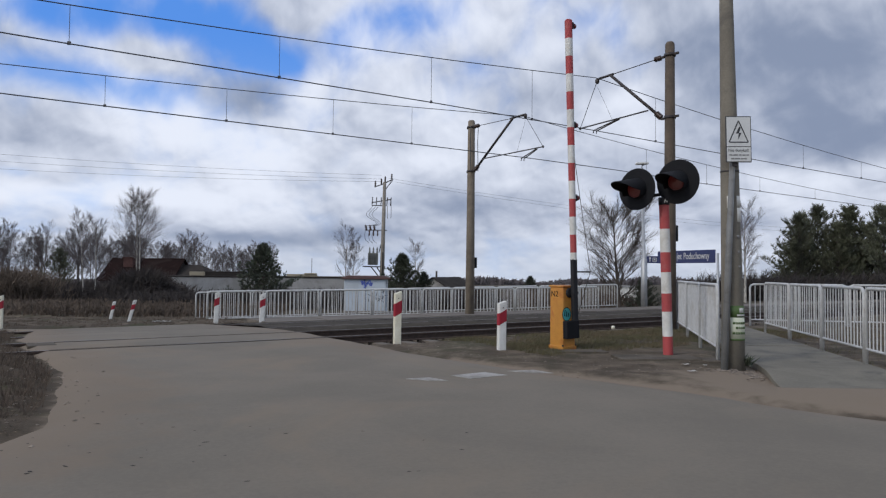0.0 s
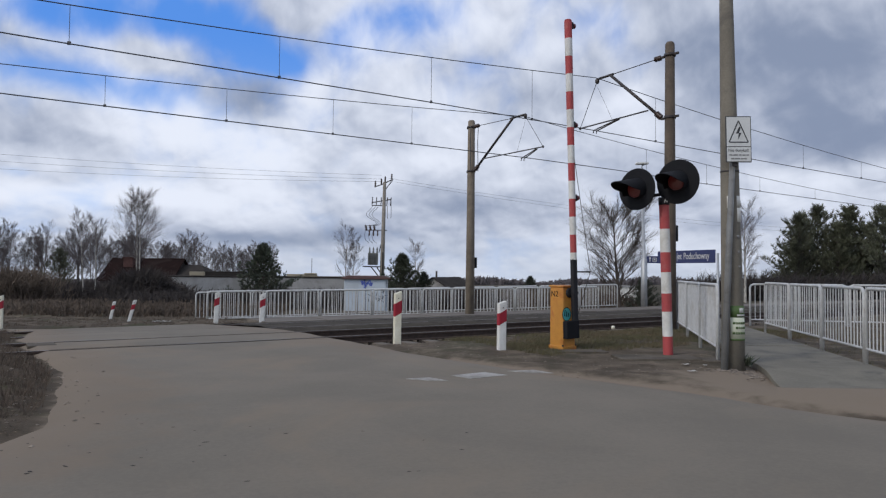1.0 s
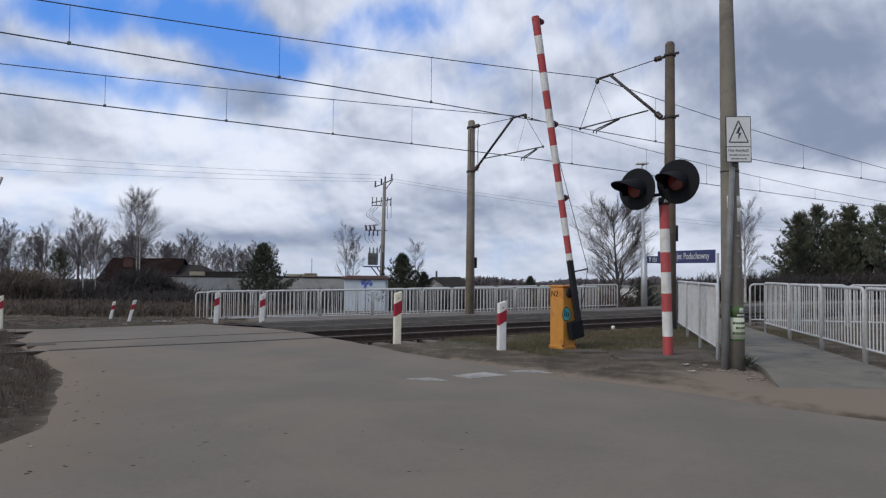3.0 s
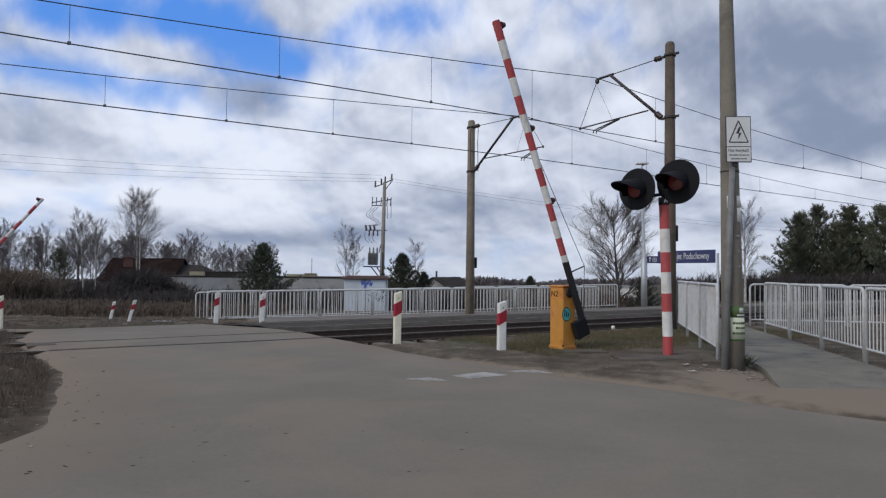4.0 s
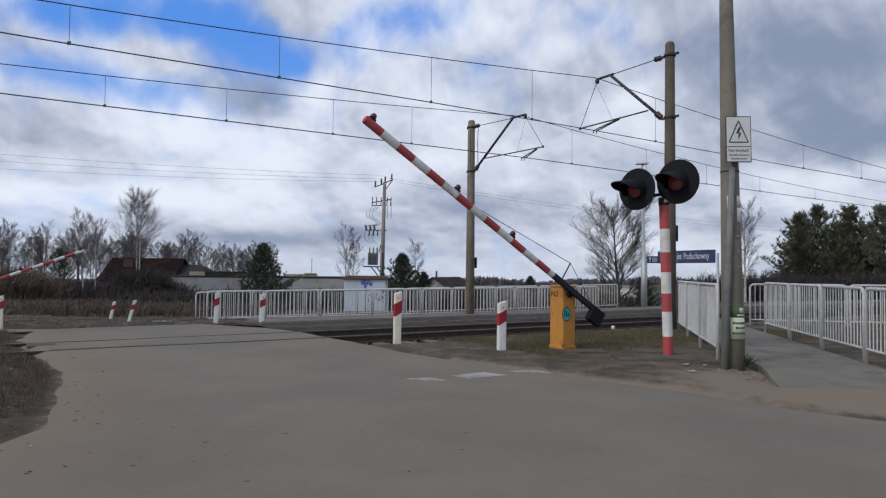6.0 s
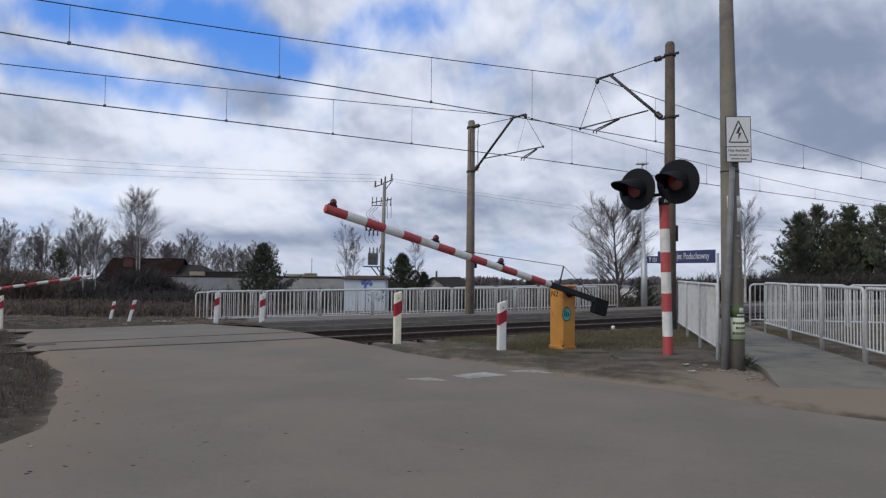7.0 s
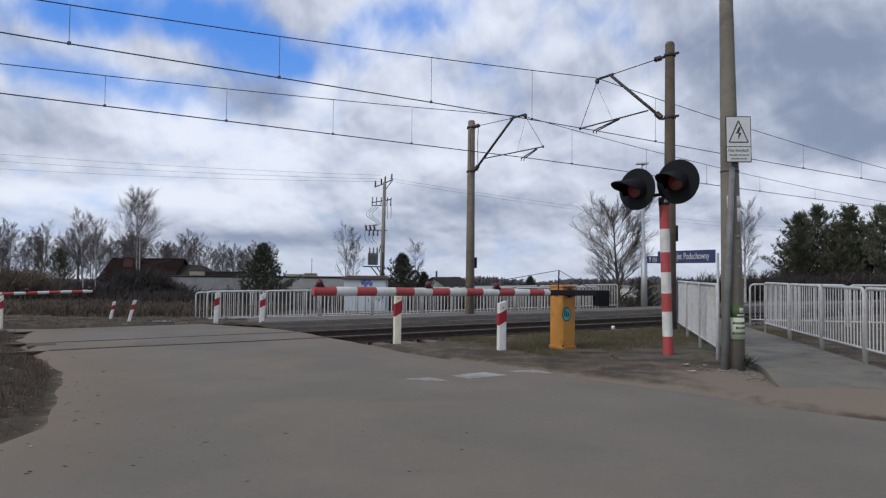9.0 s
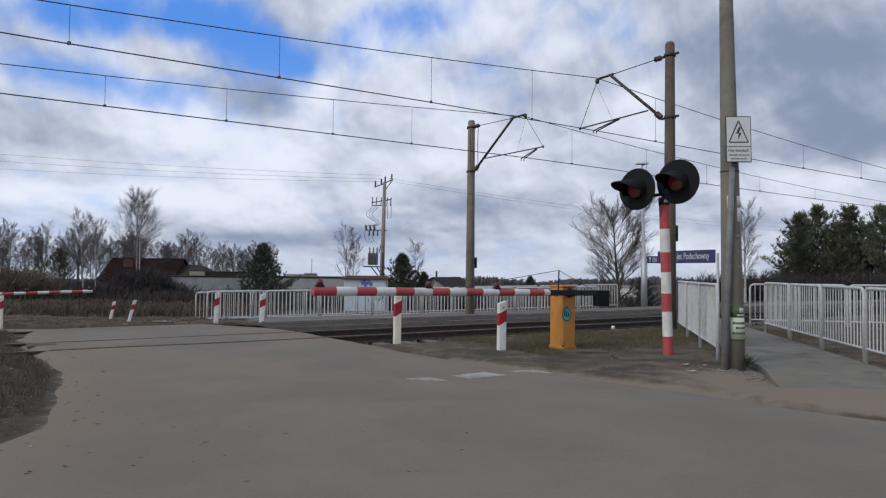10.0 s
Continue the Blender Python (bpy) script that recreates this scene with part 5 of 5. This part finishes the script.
def bare_tree(name, seed, h, spread, first, levels, upright, trunk_r, bark, twig, label, category="tree", group="", crooked=0.10, boughs=14, droop=0.0, twig_r=0.004, reach=0.2, twigs=2):
    """A leafless tree: trunk, limbs that fork again and again, fine twigs."""
    rnd = random.Random(seed)
    t = thing(name, Matrix(), label, category, group)
    trunk, crown = Soup(), Soup()

    def way(d, amount):
        return (d + Vector((rnd.gauss(0, amount), rnd.gauss(0, amount), rnd.gauss(0, amount)))).normalized()

    def branch(p, d, length, r, lev):
        if lev == 0:
            d = (way(d, 0.15) + Vector((0, 0, 0.1 * upright - droop))).normalized()
            crown.blade(p, d * length * 1.9, twig_r)
            return
        for i in range(3):
            nd = way(d, crooked)
            nd = (nd + Vector((0, 0, upright * (0.13 if lev > 1 else 0.05) - (droop if lev < 2 else 0)))).normalized()
            e = p + nd * (length / 3)
            r2 = max(twig_r * 0.7, r * 0.76)
            crown.limb(p, e, r, r2, 4 if lev > 2 else 3)
            p, d, r = e, nd, r2
            for k in range({3: 2, 2: 3, 1: twigs}[lev]):
                side = way(d, 0.62)
                side = (side * spread + d * (1 - spread * 0.5)).normalized()
                branch(p, side, length * rnd.uniform(0.42, 0.66), max(twig_r, r * 0.55), lev - 1)
        branch(p, d, length * 0.4, r, 0)

    p, d = Vector((0, 0, -0.2)), Vector((0, 0, 1))
    n_seg = 12
    spine = [p]
    for i in range(n_seg):
        d = (way(d, 0.03) + Vector((0, 0, 0.4))).normalized()
        spine.append(spine[-1] + d * (h + 0.2) / n_seg)
    for i in range(n_seg):
        f0, f1 = i / n_seg, (i + 1) / n_seg
        trunk.limb(spine[i], spine[i + 1], trunk_r * (1 - 0.93 * f0), trunk_r * (1 - 0.93 * f1), 8)
    for i in range(boughs):
        f = first + (0.97 - first) * (i + rnd.random() * 0.6) / boughs
        k = min(n_seg - 1, int(f * n_seg))
        at = spine[k].lerp(spine[k + 1], f * n_seg - k)
        ang = i * 2.4 + rnd.uniform(-0.4, 0.4)
        up = upright + 0.35 * f
        dd = Vector((math.cos(ang), math.sin(ang), up)).normalized()
        gg = (f - first) / (1 - first)
        ln = h * reach * (0.30 + 0.70 * math.sin(math.pi * min(1.0, 0.22 + 0.74 * gg))) * rnd.uniform(0.75, 1.2)
        branch(at, dd, ln, max(0.012, trunk_r * (1 - f) * 0.55), levels)
    trunk.make("trunk", bark, t)
    crown.make("crown", twig, t)
    return t


def put(tree, x, y, z, turn, s=1.0):
    """Sets a built tree in its place."""
    tree.matrix_world = Matrix.Translation((x, y, z)) @ pose(0, 0, 0, 0, 0, turn) @ Matrix.Diagonal((s, s, s, 1))
    return tree


def again(tree, x, y, z, turn, s):
    """A like tree, turned and of another size."""
    c = copy_thing(tree, Matrix())
    c.matrix_basis = Matrix.Translation((x, y, z)) @ pose(0, 0, 0, 0, 0, turn) @ Matrix.Diagonal((s, s, s * random.Random(int(x * 10)).uniform(0.93, 1.08), 1))
    return c


maple = bare_tree("bare_tree", 15, 4.8, 0.70, 0.15, 3, 0.66, 0.12, BARK, BARK, "leafless roadside tree with a dense fan of twigs", "tree", "", 0.06, 28, 0, 0.0046, 0.35, 3)
maple.matrix_world = Matrix.Translation((9.15, 36.0, -0.55)) @ pose(0, 0, 0, 0, -4, 20)

tall_birch = bare_tree("birch_tree", 21, 12.0, 0.58, 0.34, 3, 0.80, 0.13, BIRCH, TWIG, "tall leafless birch with a white trunk", "tree", "birches", 0.10, 24, 0.10, 0.0046, 0.19, 2)
put(tall_birch, -35.3, 80.0, -2.2, 0)
again(tall_birch, -34.4, 79.0, -2.2, 130, 0.90)
thin_birch = bare_tree("birch_tree", 33, 8.5, 0.60, 0.28, 3, 0.9, 0.085, BIRCH, TWIG, "thin leafless birch with a pale trunk", "tree", "birches", 0.10, 15, 0.06, 0.0042, 0.185, 2)
put(thin_birch, -33.0, 64.0, -2.1, 0, 0.95)
for x, y, turn, s in ((-32.2, 64.5, 60, 0.86), (-12.0, 85, 80, 1.0), (-11.3, 87, 190, 0.9), (-3.2, 85, 10, 0.85), (19.6, 45, 200, 0.72), (20.4, 47, 20, 0.66)):
    again(thin_birch, x, y, level(x, y), turn, s)
grey_tree = bare_tree("bare_tree", 44, 9.6, 0.62, 0.28, 3, 0.85, 0.11, BARK_GREY, TWIG, "leafless tree of a grey grove", "tree", "trees of the far grove", 0.11, 15, 0.07, 0.0052, 0.20, 2)
put(grey_tree, -62.0, 98.0, -2.2, 0)
rt = random.Random(9)
for i in range(80):
    x = -72 + 0.555 * i + rt.uniform(-0.8, 0.8)
    if -60.6 < x < -58.4:
        continue
    y = 106 + rt.uniform(-8, 14)
    again(grey_tree, x, y, -2.2, rt.uniform(0, 360), rt.uniform(0.70, 0.98) * (0.95 if x > -48 else 1.0) * (0.88 if x > -38 else 1))


def pine(name, seed, h, width, low, material, label, group="", whorls=12, arms=7, taper=0.8):
    """A young pine: trunk, rising boughs and tufts of needles."""
    rnd = random.Random(seed)
    t = thing(name, Matrix(), label, "tree", group)
    trunk, crown = Soup(), Soup()
    for i in range(6):
        trunk.limb(Vector((0, 0, h * i / 6 - 0.1)), Vector((0, 0, h * (i + 1) / 6 - 0.1)), 0.03 * h ** 0.8 * (1 - i / 6.4), 0.03 * h ** 0.8 * (1 - (i + 1) / 6.4), 7)

    def tuft(p, d, ln):
        for k in range(16):
            dd = (d * 1.1 + Vector((rnd.gauss(0, 0.5), rnd.gauss(0, 0.5), rnd.gauss(0.25, 0.4)))).normalized()
            crown.blade(p, dd * ln * rnd.uniform(0.7, 1.35), ln * 0.065)

    for w in range(whorls):
        f = low + (0.97 - low) * w / (whorls - 1)
        cone = (1 - f) ** taper * 1.08 + 0.04
        reach = width / 2 * min(1.0, cone) * (0.86 + 0.14 * math.sin(w * 2.7))
        for b in range(arms):
            ang = b * 2 * math.pi / arms + w * 1.3 + rnd.uniform(-0.35, 0.35)
            up = 0.12 + 0.75 * f + rnd.uniform(-0.12, 0.2)
            d = Vector((math.cos(ang), math.sin(ang), up)).normalized()
            ln = reach * rnd.uniform(0.55, 1.28)
            p = Vector((0, 0, h * f * 0.93))
            n_s = max(4, int(ln / 0.34))
            for s in range(n_s):
                dd = (d + Vector((rnd.gauss(0, 0.10), rnd.gauss(0, 0.10), 0.45 * s / n_s + rnd.gauss(0, 0.05)))).normalized()
                e = p + dd * ln / n_s
                trunk.limb(p, e, 0.03 * (1 - s / (n_s + 1)), 0.03 * (1 - (s + 1) / (n_s + 1)), 3)
                p = e
                if s >= 1:
                    for q in range(3):
                        sd = (dd * 0.7 + Vector((rnd.gauss(0, 0.7), rnd.gauss(0, 0.7), rnd.gauss(0.45, 0.35)))).normalized()
                        tip = p + sd * rnd.uniform(0.12, 0.38) * (h / 5) ** 0.4
                        trunk.limb(p, tip, 0.012, 0.006, 3)
                        tuft(tip, sd, rnd.uniform(0.18, 0.30) * (h / 5) ** 0.5)
                tuft(p, dd, rnd.uniform(0.18, 0.30) * (h / 5) ** 0.5)
            tuft(p, Vector((dd.x * 0.4, dd.y * 0.4, 1)).normalized(), 0.34 * (h / 5) ** 0.5)
    for k in range(4):
        tuft(Vector((0, 0, h * (0.90 + 0.025 * k))), Vector((0, 0, 1)), 0.34)
    trunk.make("trunk", BARK, t)
    crown.make("crown", material, t)
    return t


pine_a = pine("pine_tree", 3, 5.3, 6.0, 0.05, NEEDLE, "young dark green pine with a full crown", "young pines", 16, 8, 1.0)
put(pine_a, -15.5, 60, -1.75, 0)
again(pine_a, -3.4, 58, -1.85, 140, 0.86)
again(pine_a, -1.6, 60, -1.85, 240, 0.60)
again(pine_a, -5.2, 60, -1.85, 60, 0.52)
again(pine_a, 7.8, 62, -1.8, 10, 0.50)
tall_pine = pine("pine_tree", 8, 8.0, 6.0, 0.08, NEEDLE_OLIVE, "tall dark pine in a dense stand", "pines of the stand", 13, 7, 0.62)
put(tall_pine, 30.0, 58.5, -1.2, 0, 0.97)
for i, (x, y, s) in enumerate(((32.9, 61, 1.03), (32.4, 57.0, 0.84), (34.9, 60, 0.90), (36.2, 57, 1.0), (37.3, 61, 0.95), (38.6, 58, 0.90), (40.2, 60, 0.98), (42.0, 58, 0.88), (28.9, 57, 0.62), (33.6, 65, 1.04), (38.0, 65, 1.06), (41.2, 63, 0.92), (43.8, 60, 0.9))):
    again(tall_pine, x, y, -1.2, 57 * i + 13 * i * i, s)
again(tall_pine, -46.3, 84, -2.2, 40, 0.76)
again(pine_a, 10.0, 34.6, -0.6, 30, 0.36)


# ---- thickets, hedges, far woods ----
def thicket(name, seed, count, spot, height, material, label, category, width=0.02):
    rnd = random.Random(seed)
    s = Soup()
    for i in range(count):
        x, y = spot(rnd)
        z = level(x, y)
        h = height(x, rnd)
        lean = Vector((rnd.gauss(0, 0.3), rnd.gauss(0, 0.3), 1)).normalized()
        p = Vector((x, y, z))
        s.blade(p, lean * h, width)
        for k in range(3):
            q = p + lean * h * rnd.uniform(0.3, 0.85)
            s.blade(q, (lean + Vector((rnd.gauss(0, 0.8), rnd.gauss(0, 0.8), rnd.gauss(0, 0.3)))).normalized() * h * 0.42, width * 0.75)
    ob = s.make(name, material)
    return tagged(ob, label, category, kind="stuff")


thicket("dry_brush", 1, 9000, lambda r: (r.uniform(-34, -7.5), r.uniform(28, 40)), lambda x, r: r.uniform(0.18, 0.55), BRUSH, "dry brown weeds and brush behind the crossing", "brush", 0.03)
thicket("dark_thicket", 2, 13000, lambda r: (r.uniform(-58, -27), r.uniform(62, 76)), lambda x, r: r.uniform(0.9, 2.3) if x > -38 else r.uniform(0.7, 2.2), BRUSH_DARK, "dark bare thicket in front of the house", "thicket", 0.06)
thicket("willow_bush", 4, 4200, lambda r: (r.gauss(-31.2, 0.9), r.gauss(50, 1.5)), lambda x, r: r.uniform(1.4, 3.0), BRUSH, "tall tawny bush beside the road", "bush", 0.035)
thicket("dark_thicket", 5, 5200, lambda r: (r.gauss(-28.4, 1.1), r.gauss(66, 0.9)), lambda x, r: r.uniform(1.6, 3.5) * max(0.5, 1 - 0.08 * (x + 28.4) ** 2), BRUSH_DARK, "rounded dark evergreen shrub beside the house", "shrub", 0.06)
thicket("dry_brush", 6, 5200, lambda r: (r.uniform(-6, 11), r.uniform(36, 58)), lambda x, r: r.uniform(0.35, 0.9), BRUSH, "dry weeds on the field behind the platform", "brush", 0.035)
thicket("dry_brush", 9, 7000, lambda r: (r.uniform(-17, 3), r.uniform(34.5, 48)), lambda x, r: r.uniform(0.45, 0.95), BRUSH_DARK, "dark dead weeds behind the platform fence", "brush", 0.035)
thicket("dark_thicket", 7, 5000, lambda r: (r.uniform(20, 46), r.uniform(50, 56)), lambda x, r: r.uniform(0.8, 2.3), BRUSH_DARK, "bare undergrowth below the pines", "thicket", 0.04)
thicket("far_woods", 8, 12000, lambda r: (r.uniform(-300, 380), r.uniform(330, 420)), lambda x, r: r.uniform(1.2, 4.6) * max(0.15, 0.7 + 0.8 * noise.noise((x * 0.03, 0, 0)) + 0.5 * noise.noise((x * 0.12, 3, 0))), TWIG, "low bare woods along the horizon", "woods", 0.8)


# ---- roadside ----
def tufts(name, seed, count, spot, material, label, h0=0.03, h1=0.10, lift=0.0):
    rnd = random.Random(seed)
    s = Soup()
    dg = bpy.context.evaluated_depsgraph_get()
    made = 0
    while made < count:
        x, y = spot(rnd)
        edge = max(left_edge(y) - x, x - right_edge(y))
        if edge < 0.12 or noise.noise((x * 1.1, y * 1.1, 5)) + rnd.uniform(-0.5, 0.5) < -0.05:
            made += 0.2
            continue
        made += 1
        hit = scene.ray_cast(dg, Vector((x, y, 0.7)), Vector((0, 0, -1)))
        z = hit[1].z if hit[0] and hit[4].name == "ground" else None
        if z is None:
            continue
        for k in range(6):
            d = Vector((rnd.gauss(0, 0.6), rnd.gauss(0, 0.6), 1)).normalized()
            s.blade(Vector((x + rnd.gauss(0, 0.025), y + rnd.gauss(0, 0.025), z - 0.01 + lift)), d * rnd.uniform(h0, h1), 0.005)
    return tagged(s.make(name, material), label, "grass", kind="stuff")


def verge(r):
    a, d = r.uniform(8.0, 17), r.uniform(8.6, 11.9)
    p = tp(a, d)
    return p.x, p.y


tufts("grass", 12, 11000, verge, GRASS, "sparse winter grass on the verge", 0.03, 0.11)
tufts("dead_grass", 13, 7000, lambda r: (r.uniform(-13, -4.0), r.uniform(6.5, 17)), BRUSH, "dead brown grass on the roadside bank", 0.04, 0.17)
tufts("dead_grass", 14, 3000, lambda r: (r.uniform(-20, -4), r.uniform(20, 27)), BRUSH, "dry grass beside the far road", 0.03, 0.12)
tufts("grass", 15, 1600, lambda r: (r.uniform(6.3, 12), r.uniform(8.2, 17)), GRASS, "short grass behind the path fence", 0.03, 0.10)


def pebbles(name, seed, count, spot, s0, s1, material, label, category, long=1.0):
    rnd = random.Random(seed)
    s = Soup()
    dg = bpy.context.evaluated_depsgraph_get()
    base = [Vector(v) for v in ((1, 0, 0), (-1, 0, 0), (0, 1, 0), (0, -1, 0), (0, 0, 0.8), (0, 0, -0.8))]
    tri = ((0, 2, 4), (2, 1, 4), (1, 3, 4), (3, 0, 4), (2, 0, 5), (1, 2, 5), (3, 1, 5), (0, 3, 5))
    for i in range(count):
        x, y = spot(rnd)
        hit = scene.ray_cast(dg, Vector((x, y, 0.6)), Vector((0, 0, -1)))
        if not hit[0] or hit[4].name not in (("ground",) if "verge" in label else ("ground", "road")):
            continue
        sz = rnd.uniform(s0, s1)
        rot = Euler((0, 0, rnd.random() * 6 if long == 1.0 else rnd.gauss(0.25, 0.3))).to_matrix()
        o = len(s.v)
        s.v += [hit[1] + Vector((0, 0, sz * 0.15)) + rot @ Vector((b.x * sz * long * rnd.uniform(0.6, 1.3), b.y * sz * rnd.uniform(0.6, 1.3), b.z * sz * 0.4)) for b in base]
        s.f += [(o + p, o + q, o + w_) for p, q, w_ in tri]
    return tagged(s.make(name, material), label, category, kind="stuff")


STONE = mat("pale_stones", (0.20, 0.165, 0.13), (0.13, 0.105, 0.085), 0.9, scale=5, bump=0.3, island=0.4)
CLOD = mat("dark_clods", (0.045, 0.040, 0.036), (0.03, 0.027, 0.025), 0.95, scale=5, bump=0.3, island=0.3)
pebbles("rubble", 31, 420, lambda r: (r.gauss(4.42, 0.22), r.gauss(10.05, 0.22)), 0.012, 0.045, STONE, "pile of pale rubble at the foot of the pole", "rubble")
pebbles("gravel", 32, 900, lambda r: tuple(tp(r.uniform(3.5, 15), r.uniform(6.5, 12.3))[:2]), 0.006, 0.022, STONE, "scattered gravel on the verge", "gravel")
pebbles("gravel", 33, 260, lambda r: (left_edge(yy) + r.gauss(-0.5, 0.5), yy) if (yy := r.uniform(5, 13)) else (0, 0), 0.008, 0.035, STONE, "stones along the sandy road edge", "gravel")
pebbles("clods", 34, 30, lambda r: (r.gauss(-1.6, 1.1), r.uniform(3.9, 6.6)), 0.004, 0.013, CLOD, "dark clods of soil on the asphalt", "clods", 2.4)
pebbles("clods", 35, 46, lambda r: (left_edge(yy) + r.gauss(0.25, 0.35), yy) if (yy := r.uniform(4, 11)) else (0, 0), 0.004, 0.012, CLOD, "dark clods along the road edge", "clods", 1.8)
SOIL = mat("brown_soil", (0.108, 0.080, 0.054), (0.066, 0.049, 0.034), 0.97, scale=6, bump=0.4, island=0.4)
pebbles("soil_clumps", 36, 6500, lambda r: (left_edge(yy) - abs(r.gauss(0, 1.1)) - 0.12, yy) if (yy := r.uniform(5, 12.6)) else (0, 0), 0.005, 0.018, SOIL, "crumbled brown soil on the roadside bank", "soil")
pebbles("soil_clumps", 37, 2600, lambda r: tuple(tp(r.uniform(6.5, 16), r.uniform(6.3, 12.2))[:2]), 0.006, 0.018, SOIL, "crumbled brown soil on the verge", "soil")


def road_mark(points):
    bm = B()
    top = [level(x, y) + 0.020 + 0.012 * noise.noise((x * 0.4, y * 0.4, 1)) for x, y in points]
    lo = [bm.verts.new((x, y, z - 0.006)) for (x, y), z in zip(points, top)]
    hi = [bm.verts.new((x, y, z)) for (x, y), z in zip(points, top)]
    bm.faces.new(hi)
    for k in range(len(points)):
        bm.faces.new((lo[k], lo[(k + 1) % len(points)], hi[(k + 1) % len(points)], hi[k]))
    tagged(obj("road_marking", bm, LINE_WHITE), "worn white paint block on the asphalt", "road marking", "worn road markings", "structure")


road_mark(((0.12, 9.27), (0.59, 9.62), (0.88, 9.38), (0.37, 9.03)))
road_mark(((-0.46, 8.93), (-0.16, 9.06), (0.08, 8.84), (-0.20, 8.83)))
road_mark(((0.92, 9.76), (1.30, 9.9), (1.54, 9.6), (1.22, 9.63)))


SLAB = mat("dirty_slab", (0.120, 0.102, 0.082), (0.075, 0.063, 0.050), 0.95, scale=2.0, fine=30, bump=0.6, stain=(0.05, 0.045, 0.032), stain_scale=1.4, stain_amount=0.7, spec=0.2)


def slab(x, y, rz, w, d):
    bm = B()
    box(bm, -w / 2, w / 2, -d / 2, d / 2, -0.1, 0.018, 0.012)
    ob = obj("concrete_slab", bm, SLAB)
    ob.matrix_world = pose(x, y, 0, 0, 0, rz)
    tagged(ob, "worn concrete slab sunk in the verge", "slab", "slabs by the signal")


slab(3.55, 11.55, 2, 1.35, 0.62)
slab(4.55, 11.3, 2, 0.7, 0.5)
slab(2.35, 12.35, 8, 1.1, 0.42)
slab(-7.18, 12.5, 34, 0.45, 0.55)


def stub_marker():
    t = thing("track_marker", Matrix.Translation((4.27, 17.4, -0.14)), "small yellowed marker stub beside the track", "track marker")
    bm = B()
    lathe(bm, [(0.05, -0.1), (0.05, 0.14)], 10)
    part("stem", bm, CONCRETE_DARK, t)
    bm = B()
    lathe(bm, [(0.045, 0.13), (0.045, 0.2), (0.025, 0.22)], 12)
    part("cap", bm, CREAM, t, "pale yellow cap")


stub_marker()


def litter(x, y, s, rz):
    bm = B()
    grid = [[bm.verts.new((s * (i - 2) / 2 * (1 + 0.2 * noise.noise((i, j, x))), s * 0.6 * (j - 1.5) / 1.5, 0.02 + 0.35 * s * abs(noise.noise((i * 0.9, j * 0.9, y))))) for i in range(5)] for j in range(4)]
    for r0, r1 in zip(grid, grid[1:]):
        for k in range(4):
            bm.faces.new((r0[k], r0[k + 1], r1[k + 1], r1[k]))
    r = bmesh.ops.solidify(bm, geom=bm.faces[:], thickness=0.004)
    ob = obj("litter", bm, PAPER)
    ob.matrix_world = pose(x, y, level(x, y), 0, 0, rz)
    tagged(ob, "crumpled white scrap of paper lying on the ground", "litter", "scraps of litter")


litter(3.72, 10.62, 0.07, 20)
litter(3.98, 10.55, 0.05, 70)
litter(3.55, 9.9, 0.06, 10)
litter(-9.25, 23.3, 0.16, 10)
litter(-9.6, 23.4, 0.12, 60)


def weed():
    rnd = random.Random(6)
    s = Soup()
    for i in range(46):
        p = Vector((rnd.gauss(0, 0.03), rnd.gauss(0, 0.03), rnd.uniform(0.0, 0.06)))
        d = Vector((rnd.gauss(0.1, 0.7), rnd.gauss(0, 0.7), 0.7)).normalized()
        s.blade(p, d * rnd.uniform(0.09, 0.19), 0.022)
    ob = s.make("weed", NEEDLE)
    ob.matrix_world = pose(4.56, 10.42, 0.03)
    tagged(ob, "dark green weed at the foot of the pole", "plant")


weed()


def motions():
    rise = ((0.0, 88.0), (1.0, 87.9), (1.5, 87.0), (2.0, 84.8), (2.5, 82.8), (2.7, 81.5), (3.8, 71.2), (4.0, 68.9), (4.5, 61.9), (5.0, 52.7), (5.5, 42.7), (5.7, 38.6), (6.8, 17.6), (7.0, 14.8), (7.5, 8.9), (8.0, 4.4), (8.5, 1.4), (8.8, 0.7), (10.0, 0.7))
    walk(arm_near, [(t, pose(0.05, -0.25, 1.03, 0, 0, ARM_TURN - TRACK) @ pose(0, 0, 0, 0, a)) for t, a in rise])
    far = ((0.0, 88.0), (1.3, 88.0), (2.0, 84.0), (2.7, 77.0), (3.8, 55.5), (4.0, 52.6), (4.5, 45.0), (5.0, 37.0), (5.5, 29.2), (5.7, 26.4), (6.8, 11.0), (7.0, 9.0), (7.5, 5.2), (8.0, 2.6), (8.5, 1.5), (10.0, 1.5))
    walk(arm_far, [(t, pose(0, -0.25, 1.03, 0, 0, 180) @ pose(0, 0, 0, 0, a)) for t, a in far])
    walk(sky, [(0.0, pose(0, 0, 0, 0, 0, 0.35)), (10.0, pose(0, 0, 0, 0, 0, -0.45))])


motions()
